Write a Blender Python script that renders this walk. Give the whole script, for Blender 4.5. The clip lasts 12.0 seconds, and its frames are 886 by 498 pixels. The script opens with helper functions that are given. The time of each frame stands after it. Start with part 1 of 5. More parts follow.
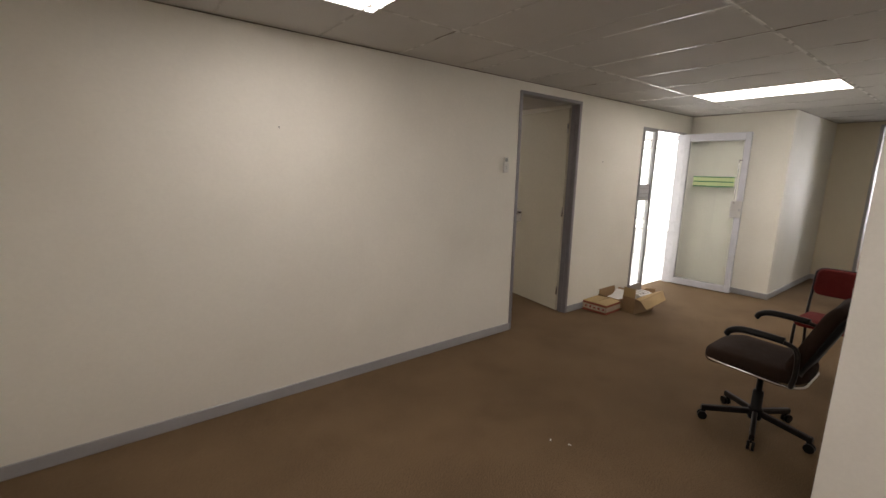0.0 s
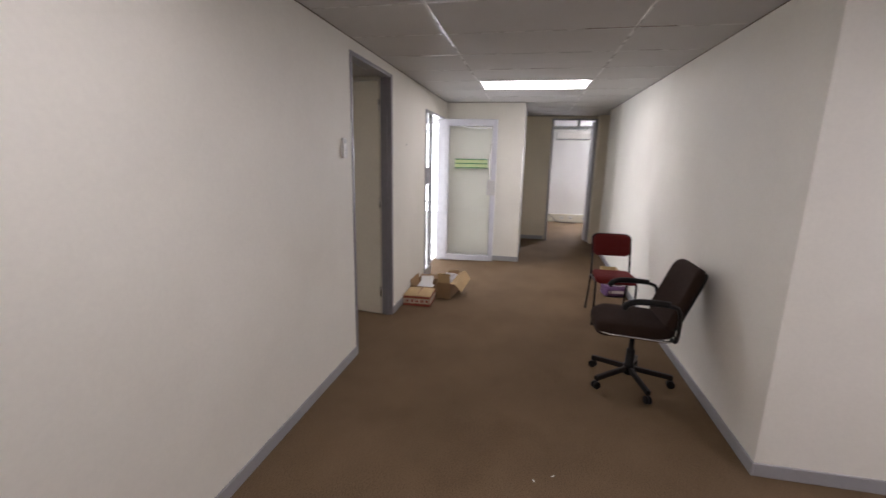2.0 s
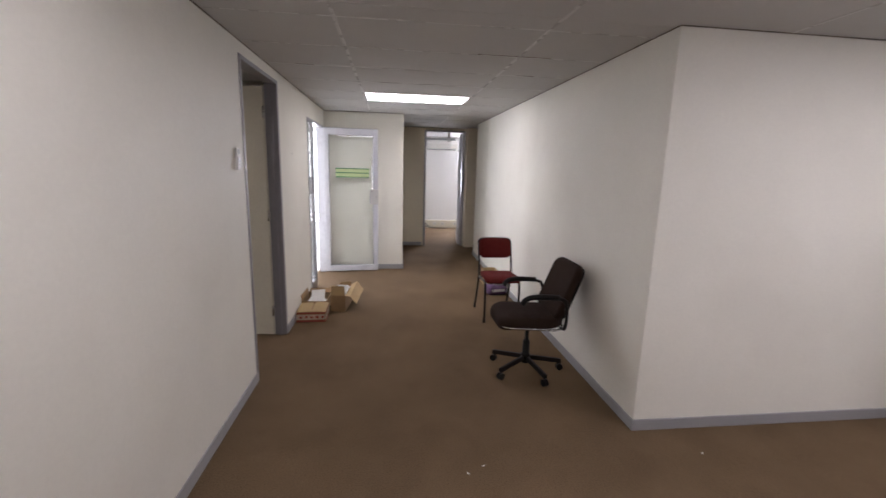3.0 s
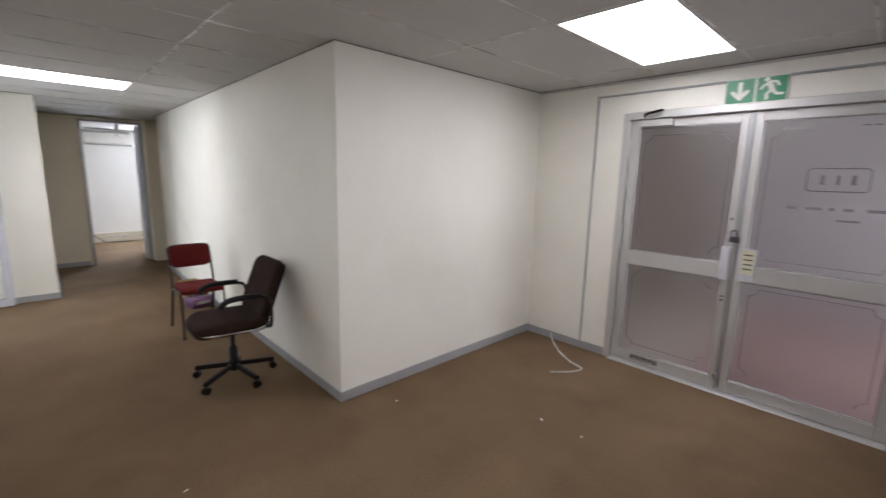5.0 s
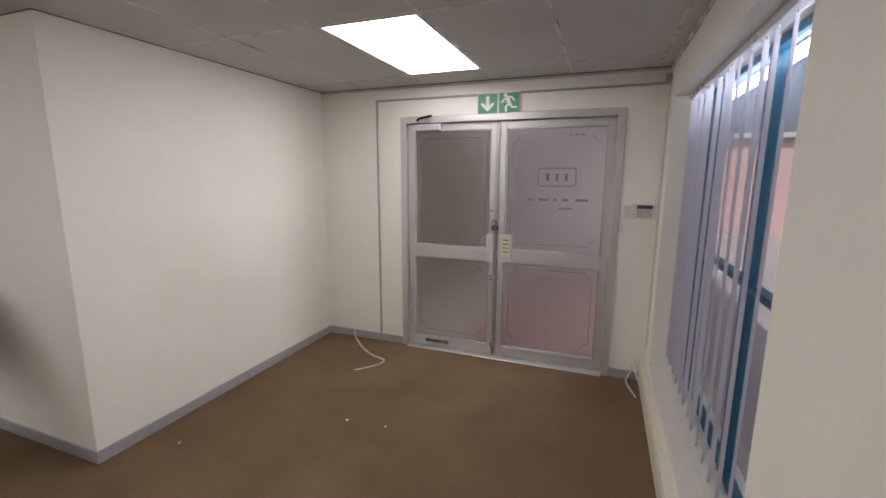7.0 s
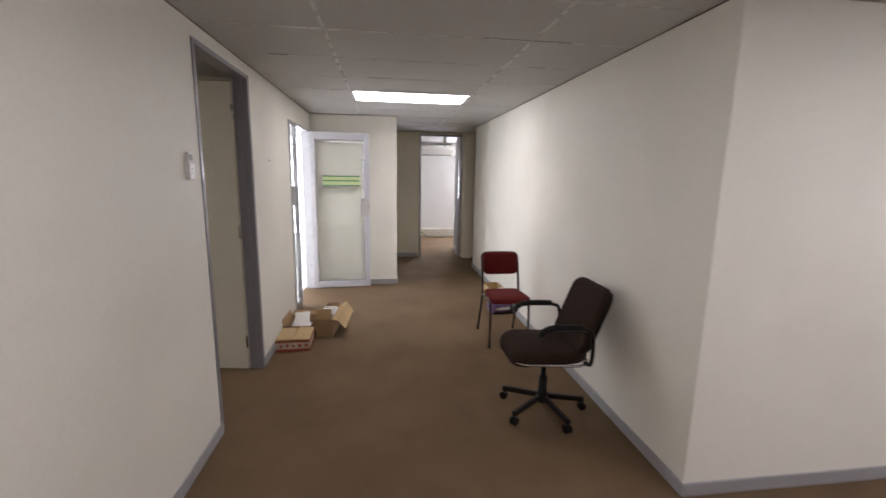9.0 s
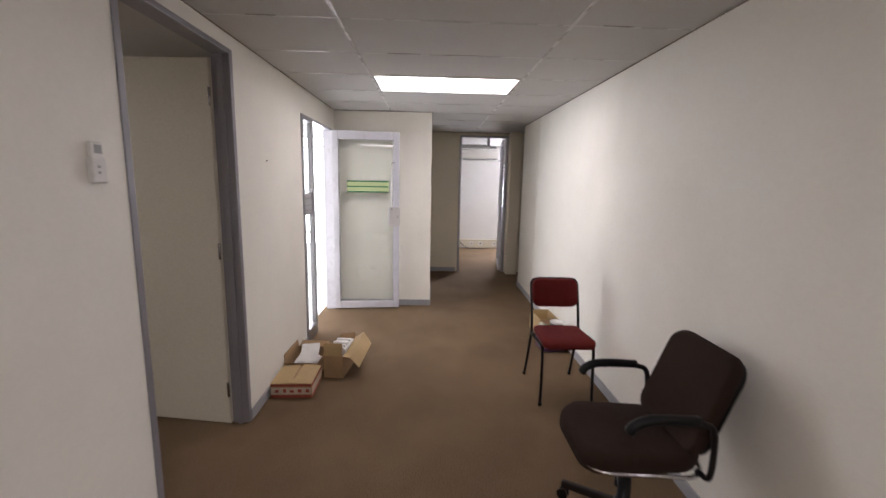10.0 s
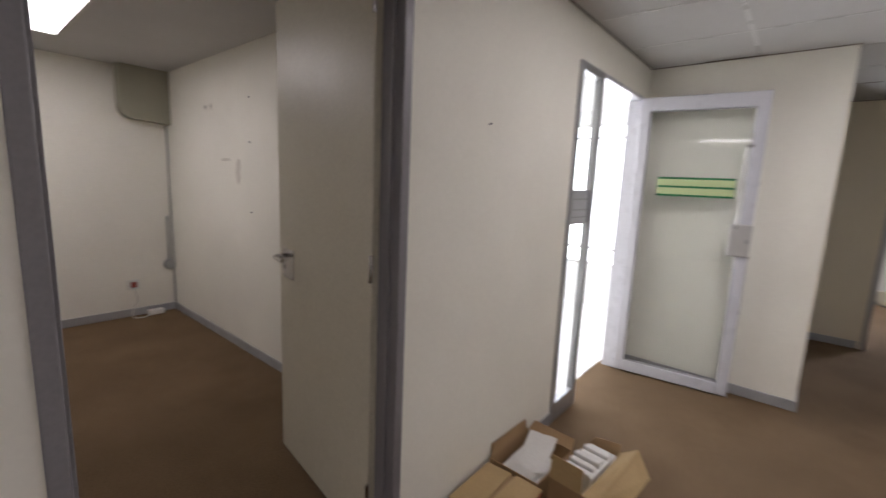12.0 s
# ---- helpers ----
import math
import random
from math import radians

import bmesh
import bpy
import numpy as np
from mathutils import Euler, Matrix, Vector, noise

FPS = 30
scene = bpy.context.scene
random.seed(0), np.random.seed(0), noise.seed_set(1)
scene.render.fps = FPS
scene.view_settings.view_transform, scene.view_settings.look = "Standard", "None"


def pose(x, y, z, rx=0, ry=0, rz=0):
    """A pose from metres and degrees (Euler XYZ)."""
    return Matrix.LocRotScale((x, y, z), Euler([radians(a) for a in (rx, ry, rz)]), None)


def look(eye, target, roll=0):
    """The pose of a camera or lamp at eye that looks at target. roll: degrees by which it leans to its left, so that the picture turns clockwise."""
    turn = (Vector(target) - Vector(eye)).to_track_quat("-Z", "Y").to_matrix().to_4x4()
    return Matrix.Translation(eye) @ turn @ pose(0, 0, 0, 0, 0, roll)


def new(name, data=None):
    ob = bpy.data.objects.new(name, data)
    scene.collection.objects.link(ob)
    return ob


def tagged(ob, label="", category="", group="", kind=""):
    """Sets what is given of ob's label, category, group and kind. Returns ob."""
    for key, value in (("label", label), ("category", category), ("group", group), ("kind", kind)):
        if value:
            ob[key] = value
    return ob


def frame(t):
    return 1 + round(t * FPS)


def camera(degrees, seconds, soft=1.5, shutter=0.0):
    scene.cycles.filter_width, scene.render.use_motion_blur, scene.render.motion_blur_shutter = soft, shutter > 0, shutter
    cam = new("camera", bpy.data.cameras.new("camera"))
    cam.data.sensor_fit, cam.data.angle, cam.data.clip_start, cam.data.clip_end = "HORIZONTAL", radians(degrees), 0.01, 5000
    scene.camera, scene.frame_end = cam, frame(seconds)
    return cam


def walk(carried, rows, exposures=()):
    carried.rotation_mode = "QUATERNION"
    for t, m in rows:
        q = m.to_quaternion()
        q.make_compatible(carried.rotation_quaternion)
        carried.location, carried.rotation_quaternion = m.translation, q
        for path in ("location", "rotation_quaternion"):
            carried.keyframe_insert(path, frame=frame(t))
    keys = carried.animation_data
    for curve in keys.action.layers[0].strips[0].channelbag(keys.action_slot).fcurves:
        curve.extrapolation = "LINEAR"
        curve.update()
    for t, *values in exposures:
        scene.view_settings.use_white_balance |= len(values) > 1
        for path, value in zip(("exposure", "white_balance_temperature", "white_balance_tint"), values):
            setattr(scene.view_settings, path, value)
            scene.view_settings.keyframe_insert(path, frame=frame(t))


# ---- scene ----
cam = camera(92.5, 12.0, shutter=0.4)
PATH = [
    (0, (0.351, 0.858, 1.58), (1.557, 2.412, 1.214), 1.3),
    (0.5, (0.406, 1.291, 1.566), (1.796, 2.681, 1.199), 2.0),
    (1, (0.358, 1.692, 1.574), (1.946, 2.85, 1.201), 2.3),
    (1.5, (0.32, 2.052, 1.596), (2.088, 2.875, 1.155), 2.3),
    (2, (0.383, 2.374, 1.591), (2.3, 2.755, 1.168), 1.2),
    (2.5, (0.352, 2.601, 1.606), (2.309, 2.633, 1.195), 2.5),
    (2.7, (0.335, 2.679, 1.622), (2.294, 2.6, 1.227), 2.1),
    (4.3, (0.168, 2.67, 1.599), (1.886, 1.709, 1.246), 1.7),
    (4.5, (0.152, 2.624, 1.602), (1.804, 1.552, 1.252), 1.5),
    (5, (0.098, 2.549, 1.594), (1.528, 1.193, 1.254), 1.3),
    (5.5, (0.085, 2.488, 1.637), (1.196, 0.865, 1.274), 0.7),
    (6, (0.037, 2.456, 1.642), (0.821, 0.652, 1.28), 1.2),
    (6.5, (-0.01, 2.455, 1.633), (0.641, 0.597, 1.286), 0.6),
    (6.7, (-0.01, 2.461, 1.636), (0.631, 0.597, 1.294), 0.2),
    (8.3, (0.351, 2.627, 1.6), (1.99, 1.541, 1.235), 1.6),
    (8.5, (0.498, 2.628, 1.595), (2.287, 1.805, 1.242), 1.2),
    (9, (0.834, 2.652, 1.621), (2.786, 2.387, 1.273), 1.0),
    (9.5, (1.248, 2.61, 1.616), (3.21, 2.437, 1.267), 0.9),
    (10, (1.706, 2.507, 1.605), (3.678, 2.443, 1.283), 1.2),
    (10.5, (2.169, 2.419, 1.589), (4.141, 2.47, 1.257), 2.8),
    (11, (2.63, 2.44, 1.604), (4.592, 2.627, 1.265), 2.1),
    (11.5, (3.042, 2.5, 1.576), (4.863, 3.249, 1.231), 2.4),
    (12, (3.311, 2.641, 1.468), (4.828, 3.906, 1.155), 2.5),
]
walk(cam, [(t, look(eye, target, roll)) for t, eye, target, roll in PATH],
     [(0.0, -0.30, 6950, 14), (0.5, 0.02, 6550, 14), (1.0, 0.02, 6420, 17), (2.0, -0.08, 6230, 19), (2.5, -0.09, 6170, 19), (4.5, 0.06, 6090, 15), (5.5, 0.22, 5920, 11), (6.0, 0.16, 6170, 14),
      (6.5, 0.10, 6360, 13), (8.5, -0.01, 6210, 13), (9.5, 0.00, 6310, 21), (10.5, 0.00, 6310, 19), (11.0, -0.10, 6330, 19), (11.5, -0.38, 6320, 20), (12.0, -0.39, 6310, 17)])


# ---- world, sun, lights ----
SKY_STRENGTH, SUN_STRENGTH, PANEL, WINDOW_W = 0.15, 4.8, 10.2, 60.0
world = bpy.data.worlds.new("world")
scene.world = world
world.use_nodes = True
wn = world.node_tree.nodes
sky = wn.new("ShaderNodeTexSky")
sky.sky_type, sky.sun_disc = "NISHITA", False
sky.dust_density, sky.air_density = 8.0, 0.6
sky.sun_elevation, sky.sun_rotation = radians(52), radians(35)
wn["Background"].inputs["Strength"].default_value = SKY_STRENGTH
world.node_tree.links.new(sky.outputs["Color"], wn["Background"].inputs["Color"])
sun = new("sun", bpy.data.lights.new("sun", "SUN"))
sun.data.energy, sun.data.angle, sun.data.color = SUN_STRENGTH, radians(1.5), (1.0, 0.95, 0.88)
sun.matrix_world = look((0, 0, 20), (-7.0, -10.0, 20 - 15.6))


def window_lamp(name, at, target, w, h, watts, color):
    """An area lamp that fills a window's opening with the sky's light."""
    ob = new(name, bpy.data.lights.new(name, "AREA"))
    ob.data.shape, ob.data.size, ob.data.size_y = "RECTANGLE", w, h
    ob.data.energy, ob.data.color = watts, color
    ob.matrix_world = look(at, target)
    return ob


window_lamp("daylight_side_room", (6.85, 6.50, 1.38), (6.85, 3.0, 1.38), 3.2, 1.9, WINDOW_W * 1.9, (0.93, 0.96, 1.0))
window_lamp("daylight_side_room_end", (8.70, 5.08, 1.38), (5.0, 5.08, 1.38), 2.3, 1.8, WINDOW_W * 1.3, (0.93, 0.96, 1.0))
window_lamp("daylight_lobby_window", (-0.668, 0.20, 2.10), (3.0, 0.20, 0.8), 2.0, 0.05, WINDOW_W * 0.06, (0.84, 0.87, 1.0))
window_lamp("daylight_far_room", (11.875, 0.43, 1.49), (9.0, 0.8, 1.2), 0.85, 1.1, WINDOW_W * 1.9, (0.93, 0.95, 1.0))
window_lamp("daylight_landing", (-0.60, -2.6, 1.3), (2.0, -2.6, 0.9), 1.6, 1.6, WINDOW_W * 0.62, (1.0, 0.96, 0.96))

# ---- materials ----


def material(name, base, rough=0.6, metal=0.0, vary=0.06, scale=1.5, fine=0.05, fine_scale=90.0, bump=0.1, bump_scale=120.0,
             stain=None, stain_amount=0.0, stain_scale=0.7, spec=0.5, coat=0.0):
    """A paint-like surface: base colour with broad and fine variation, blotchy stains and fine relief."""
    m = bpy.data.materials.new(name)
    m.use_nodes = True
    n, l = m.node_tree.nodes, m.node_tree.links
    b = n["Principled BSDF"]
    b.inputs["Roughness"].default_value, b.inputs["Metallic"].default_value = rough, metal
    b.inputs["Specular IOR Level"].default_value, b.inputs["Coat Weight"].default_value = spec, coat
    at = n.new("ShaderNodeTexCoord").outputs["Object"]

    def noise_map(s, detail):
        t = n.new("ShaderNodeTexNoise")
        t.inputs["Scale"].default_value, t.inputs["Detail"].default_value = s, detail
        l.new(at, t.inputs["Vector"])
        return t.outputs["Fac"]

    def ramp(fac, lo, hi, a, c):
        r = n.new("ShaderNodeMapRange")
        for key, v in (("From Min", lo), ("From Max", hi), ("To Min", a), ("To Max", c)):
            r.inputs[key].default_value = v
        l.new(fac, r.inputs["Value"])
        return r.outputs["Result"]

    def math_node(op, a, c):
        x = n.new("ShaderNodeMath")
        x.operation = op
        for i, v in enumerate((a, c)):
            if isinstance(v, (int, float)):
                x.inputs[i].default_value = v
            else:
                l.new(v, x.inputs[i])
        return x.outputs[0]

    broad = ramp(noise_map(scale, 4), 0.3, 0.7, 1 - vary, 1 + vary)
    grain = ramp(noise_map(fine_scale, 3), 0.3, 0.7, 1 - fine, 1 + fine)
    info = n.new("ShaderNodeObjectInfo")
    each = ramp(info.outputs["Random"], 0, 1, 0.97, 1.03)
    fac = math_node("MULTIPLY", math_node("MULTIPLY", broad, grain), each)
    mul = n.new("ShaderNodeVectorMath")
    mul.operation = "SCALE"
    mul.inputs[0].default_value = base
    l.new(fac, mul.inputs["Scale"])
    colour = mul.outputs["Vector"]
    if stain:
        mix = n.new("ShaderNodeMix")
        mix.data_type = "RGBA"
        l.new(ramp(noise_map(stain_scale, 6), 0.52, 0.78, 0.0, stain_amount), mix.inputs["Factor"])
        l.new(colour, mix.inputs["A"])
        mix.inputs["B"].default_value = (*stain, 1)
        colour = mix.outputs["Result"]
    l.new(colour, b.inputs["Base Color"])
    l.new(ramp(noise_map(scale * 6, 3), 0.3, 0.7, max(0.02, rough - 0.06), min(1, rough + 0.06)), b.inputs["Roughness"])
    if bump:
        bp = n.new("ShaderNodeBump")
        bp.inputs["Strength"].default_value, bp.inputs["Distance"].default_value = bump, 0.004
        l.new(noise_map(bump_scale, 3), bp.inputs["Height"])
        l.new(bp.outputs["Normal"], b.inputs["Normal"])
    return m


def glass(name, colour, rough=0.0):
    m = bpy.data.materials.new(name)
    m.use_nodes = True
    b = m.node_tree.nodes["Principled BSDF"]
    b.inputs["Base Color"].default_value = (*colour, 1)
    b.inputs["Transmission Weight"].default_value, b.inputs["Roughness"].default_value, b.inputs["IOR"].default_value = 1.0, rough, 1.45
    if rough:
        n, l = m.node_tree.nodes, m.node_tree.links
        t = n.new("ShaderNodeTexNoise")
        t.inputs["Scale"].default_value = 260.0
        bp = n.new("ShaderNodeBump")
        bp.inputs["Strength"].default_value, bp.inputs["Distance"].default_value = 0.08, 0.002
        l.new(n.new("ShaderNodeTexCoord").outputs["Object"], t.inputs["Vector"])
        l.new(t.outputs["Fac"], bp.inputs["Height"])
        l.new(bp.outputs["Normal"], b.inputs["Normal"])
    return m


def glowing(name, colour, strength):
    m = bpy.data.materials.new(name)
    m.use_nodes = True
    b = m.node_tree.nodes["Principled BSDF"]
    b.inputs["Base Color"].default_value = (0.8, 0.8, 0.8, 1)
    b.inputs["Emission Color"].default_value, b.inputs["Emission Strength"].default_value = (*colour, 1), strength
    return m


M_WALL = material("cream_wall_paint", (0.835, 0.815, 0.735), 0.55, vary=0.035, scale=1.3, fine=0.016, fine_scale=60, bump=0.10, bump_scale=160,
                  stain=(0.62, 0.58, 0.50), stain_amount=0.30, stain_scale=0.9, spec=0.35)
M_WALL_WHITE = material("white_wall_paint", (0.80, 0.80, 0.79), 0.55, vary=0.02, fine=0.01, bump=0.08, bump_scale=160, stain=(0.66, 0.65, 0.62), stain_amount=0.15)
M_WALL_BEIGE = material("beige_panel_paint", (0.77, 0.70, 0.545), 0.5, vary=0.03, fine=0.015, bump=0.08, bump_scale=160)
M_CARPET = material("brown_carpet", (0.167, 0.113, 0.066), 0.95, vary=0.12, scale=1.7, fine=0.32, fine_scale=150, bump=0.7, bump_scale=420,
                    stain=(0.100, 0.066, 0.038), stain_amount=0.42, stain_scale=2.1, spec=0.12)
M_TILE = material("ceiling_tile", (0.545, 0.535, 0.515), 0.8, vary=0.03, scale=2.0, fine=0.03, fine_scale=140, bump=0.25, bump_scale=210, spec=0.2)
M_TBAR = material("white_grid_metal", (0.595, 0.585, 0.56), 0.28, vary=0.03, bump=0.02, fine=0.01)
M_SLAB = material("ceiling_void_slab", (0.10, 0.095, 0.09), 0.9)
M_GAP = material("shaded_gap_strip", (0.13, 0.10, 0.07), 0.8, vary=0.5, scale=7, fine=0.2, stain=(0.5, 0.47, 0.4), stain_amount=0.9, stain_scale=3.0)
M_SKIRT = material("grey_skirting_paint", (0.36, 0.36, 0.37), 0.42, vary=0.05, fine=0.03, bump=0.08, stain=(0.20, 0.19, 0.18), stain_amount=0.4, stain_scale=3)
M_FRAME_GREY = material("grey_door_frame_paint", (0.225, 0.215, 0.23), 0.40, vary=0.04, bump=0.05, stain=(0.16, 0.15, 0.15), stain_amount=0.3, stain_scale=4)
M_DOOR = material("cream_door_paint", (0.58, 0.545, 0.44), 0.42, vary=0.03, scale=2, bump=0.06, bump_scale=90, stain=(0.48, 0.45, 0.38), stain_amount=0.25, stain_scale=2)
M_ALU = material("anodised_aluminium", (0.55, 0.54, 0.52), 0.38, metal=0.4, vary=0.04, scale=3, fine=0.03, bump=0.03)
M_ALU_WHITE = material("white_powder_coat", (0.56, 0.56, 0.60), 0.30, vary=0.02, bump=0.02)
# Darker copy of the aluminium, with shade put into its base colour.
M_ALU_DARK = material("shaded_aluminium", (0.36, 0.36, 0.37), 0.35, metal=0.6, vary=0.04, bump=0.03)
M_GLASS = glass("clear_glass", (0.955, 0.98, 0.965))
M_FROST = glass("frosted_glass", (0.72, 0.70, 0.685), 0.36)
M_BROWN = material("brown_woven_fabric", (0.032, 0.019, 0.014), 0.9, vary=0.10, scale=5, fine=0.25, fine_scale=420, bump=0.6, bump_scale=520, spec=0.15)
M_RED = material("burgundy_woven_fabric", (0.118, 0.012, 0.011), 0.85, vary=0.10, scale=5, fine=0.22, fine_scale=380, bump=0.5, bump_scale=480, spec=0.2)
M_BLACK = material("black_plastic", (0.005, 0.0045, 0.0045), 0.42, spec=0.25, vary=0.1, fine=0.05, bump=0.05)
M_BLACK_STEEL = material("black_painted_steel", (0.009, 0.007, 0.007), 0.34, spec=0.3, vary=0.1, bump=0.03)
M_CHROME = material("worn_chrome", (0.55, 0.54, 0.53), 0.18, metal=1.0, vary=0.05, bump=0.02)
M_STEEL = material("brushed_steel", (0.50, 0.485, 0.47), 0.24, metal=1.0, vary=0.05, bump=0.03)
M_CARD = material("brown_cardboard", (0.35, 0.225, 0.115), 0.8, vary=0.08, scale=5, fine=0.06, fine_scale=200, bump=0.15, bump_scale=90, stain=(0.30, 0.19, 0.10), stain_amount=0.4, stain_scale=6)
M_CARD_IN = material("pale_cardboard", (0.47, 0.335, 0.165), 0.8, vary=0.06, scale=6, fine=0.05, bump=0.12, bump_scale=90)
M_CARD_PALE = material("pale_printed_card", (0.50, 0.40, 0.31), 0.7, vary=0.2, scale=14, fine=0.1, bump=0.1)
M_CARD_RED = material("red_printed_card", (0.30, 0.055, 0.035), 0.6, vary=0.12, scale=12, bump=0.08)
M_PAPER = material("white_paper", (0.76, 0.75, 0.72), 0.7, vary=0.03, bump=0.08, bump_scale=40)
M_PLASTIC = material("white_plastic", (0.72, 0.71, 0.67), 0.38, vary=0.02, bump=0.02)
M_CREAM_PLASTIC = material("aged_cream_plastic", (0.66, 0.62, 0.51), 0.42, vary=0.04, bump=0.03)
M_SILL = material("painted_sill", (0.68, 0.65, 0.58), 0.4, vary=0.03, bump=0.05, stain=(0.50, 0.46, 0.40), stain_amount=0.3, stain_scale=4)
M_BLIND = material("pale_grey_blind_fabric", (0.62, 0.62, 0.68), 0.75, vary=0.03, scale=4, fine=0.08, fine_scale=300, bump=0.2, bump_scale=400)
def translucent(m, colour, share):
    """Lets part of the light through a thin fabric."""
    n, l = m.node_tree.nodes, m.node_tree.links
    tr, mix = n.new("ShaderNodeBsdfTranslucent"), n.new("ShaderNodeMixShader")
    tr.inputs["Color"].default_value = (*colour, 1)
    mix.inputs["Fac"].default_value = share
    l.new(n["Principled BSDF"].outputs["BSDF"], mix.inputs[1])
    l.new(tr.outputs["BSDF"], mix.inputs[2])
    l.new(mix.outputs["Shader"], n["Material Output"].inputs["Surface"])


translucent(M_BLIND, (0.80, 0.80, 0.86), 0.62)
M_TEAL = material("teal_window_frame", (0.02, 0.13, 0.22), 0.35, vary=0.05, bump=0.03)
M_GREEN = material("exit_sign_green", (0.015, 0.20, 0.075), 0.4, vary=0.03, bump=0.0)
M_SIGN_WHITE = material("sign_pale", (0.70, 0.75, 0.66), 0.4, vary=0.02, bump=0.0)
M_STRIPE_G = material("green_vinyl", (0.008, 0.15, 0.05), 0.4, vary=0.03, bump=0.0)
M_STRIPE_Y = material("lime_vinyl", (0.47, 0.55, 0.29), 0.4, vary=0.03, bump=0.0)
M_INK = material("dark_ink", (0.05, 0.045, 0.055), 0.5, bump=0.0)
M_ETCH = material("etched_clear_line", (0.24, 0.22, 0.23), 0.35, bump=0.0)
M_GREY_BOX = material("grey_conduit_paint", (0.33, 0.34, 0.33), 0.5, vary=0.05, bump=0.04)
M_BAND = material("grey_window_film", (0.42, 0.42, 0.44), 0.35, vary=0.08, scale=8, bump=0.0)
M_SMUDGE = material("wall_smudge", (0.60, 0.57, 0.50), 0.6, vary=0.08, scale=20, fine=0.05, bump=0.05)
M_LCD = material("dark_lcd", (0.035, 0.045, 0.05), 0.2, bump=0.0)
M_TILE_FLOOR = material("pale_floor", (0.74, 0.73, 0.71), 0.3, vary=0.03, bump=0.02)
M_RED_FLOOR = material("red_landing_floor", (0.29, 0.19, 0.18), 0.35, vary=0.08, scale=3, bump=0.05)
M_LANDING_BROWN = material("brown_landing_wall", (0.40, 0.355, 0.31), 0.6, vary=0.04, bump=0.05)
M_LANDING = material("landing_wall", (0.40, 0.38, 0.40), 0.6, vary=0.04, bump=0.05)
M_BRICK = material("pink_brick_wall", (0.38, 0.25, 0.25), 0.8, vary=0.15, scale=6, fine=0.15, fine_scale=40, bump=0.4, bump_scale=30)
M_PAVE = material("concrete_paving", (0.21, 0.19, 0.20), 0.85, vary=0.12, scale=1.5, fine=0.08, bump=0.2)
M_PURPLE = material("purple_wrapper", (0.13, 0.06, 0.15), 0.3, vary=0.25, scale=30, bump=0.2, bump_scale=30)
M_TUB_LABEL = material("tub_label", (0.09, 0.05, 0.04), 0.45, vary=0.3, scale=40, bump=0.0)
M_OLIVE = material("duct_cover_paint", (0.34, 0.33, 0.25), 0.6, vary=0.05, bump=0.05)
M_PANEL = glowing("lamp_diffuser", (1.0, 0.945, 0.925), PANEL)
M_SKYGLOW = glowing("overcast_sky", (0.94, 0.97, 1.0), 2.4)
M_YELLOW = material("pale_yellow_card", (0.62, 0.59, 0.42), 0.5, vary=0.05, bump=0.0)
M_CABLE = material("white_cable", (0.66, 0.64, 0.60), 0.45, vary=0.05, bump=0.0)

# ---- building helpers ----


def box(bm, x0, x1, y0, y1, z0, z1):
    v = [bm.verts.new((x, y, z)) for x in (x0, x1) for y in (y0, y1) for z in (z0, z1)]
    for f in ((0, 1, 3, 2), (4, 6, 7, 5), (0, 4, 5, 1), (2, 3, 7, 6), (0, 2, 6, 4), (1, 5, 7, 3)):
        bm.faces.new([v[i] for i in f])
    return v


def rbox(bm, x0, x1, y0, y1, z0, z1, r=0.004, seg=2):
    v = box(bm, x0, x1, y0, y1, z0, z1)
    edges = list({e for a in v for e in a.link_edges})
    bmesh.ops.bevel(bm, geom=edges, offset=r, segments=seg, affect="EDGES", profile=0.5)


def boxes(*rows):
    bm = bmesh.new()
    for row in rows:
        box(bm, *row)
    return bm


def rboxes(*rows, r=0.004, seg=2):
    bm = bmesh.new()
    for row in rows:
        rbox(bm, *row, r=r, seg=seg)
    return bm


def smooth_path(pts, steps=6):
    p = [Vector(a) for a in pts]
    p = [2 * p[0] - p[1]] + p + [2 * p[-1] - p[-2]]
    out = []
    for i in range(1, len(p) - 2):
        for k in range(steps):
            t = k / steps
            out.append(0.5 * (2 * p[i] + (p[i + 1] - p[i - 1]) * t + (2 * p[i - 1] - 5 * p[i] + 4 * p[i + 1] - p[i + 2]) * t * t
                              + (3 * p[i] - p[i - 1] - 3 * p[i + 1] + p[i + 2]) * t ** 3))
    return out + [p[-2]]


def tube(bm, pts, r, seg=10, flat=1.0):
    pts = [Vector(a) for a in pts]
    side, rings = None, []
    for i, p in enumerate(pts):
        d = (pts[min(i + 1, len(pts) - 1)] - pts[max(i - 1, 0)]).normalized()
        if side is None:
            side = d.orthogonal().normalized()
        side = (side - d * side.dot(d)).normalized()
        up = d.cross(side)
        rings.append([bm.verts.new(p + (side * math.cos(a) + up * math.sin(a) * flat) * r) for a in (2 * math.pi * k / seg for k in range(seg))])
    for a, c in zip(rings, rings[1:]):
        for k in range(seg):
            bm.faces.new((a[k], a[(k + 1) % seg], c[(k + 1) % seg], c[k])).smooth = True
    bm.faces.new(rings[0][::-1])
    bm.faces.new(rings[-1])


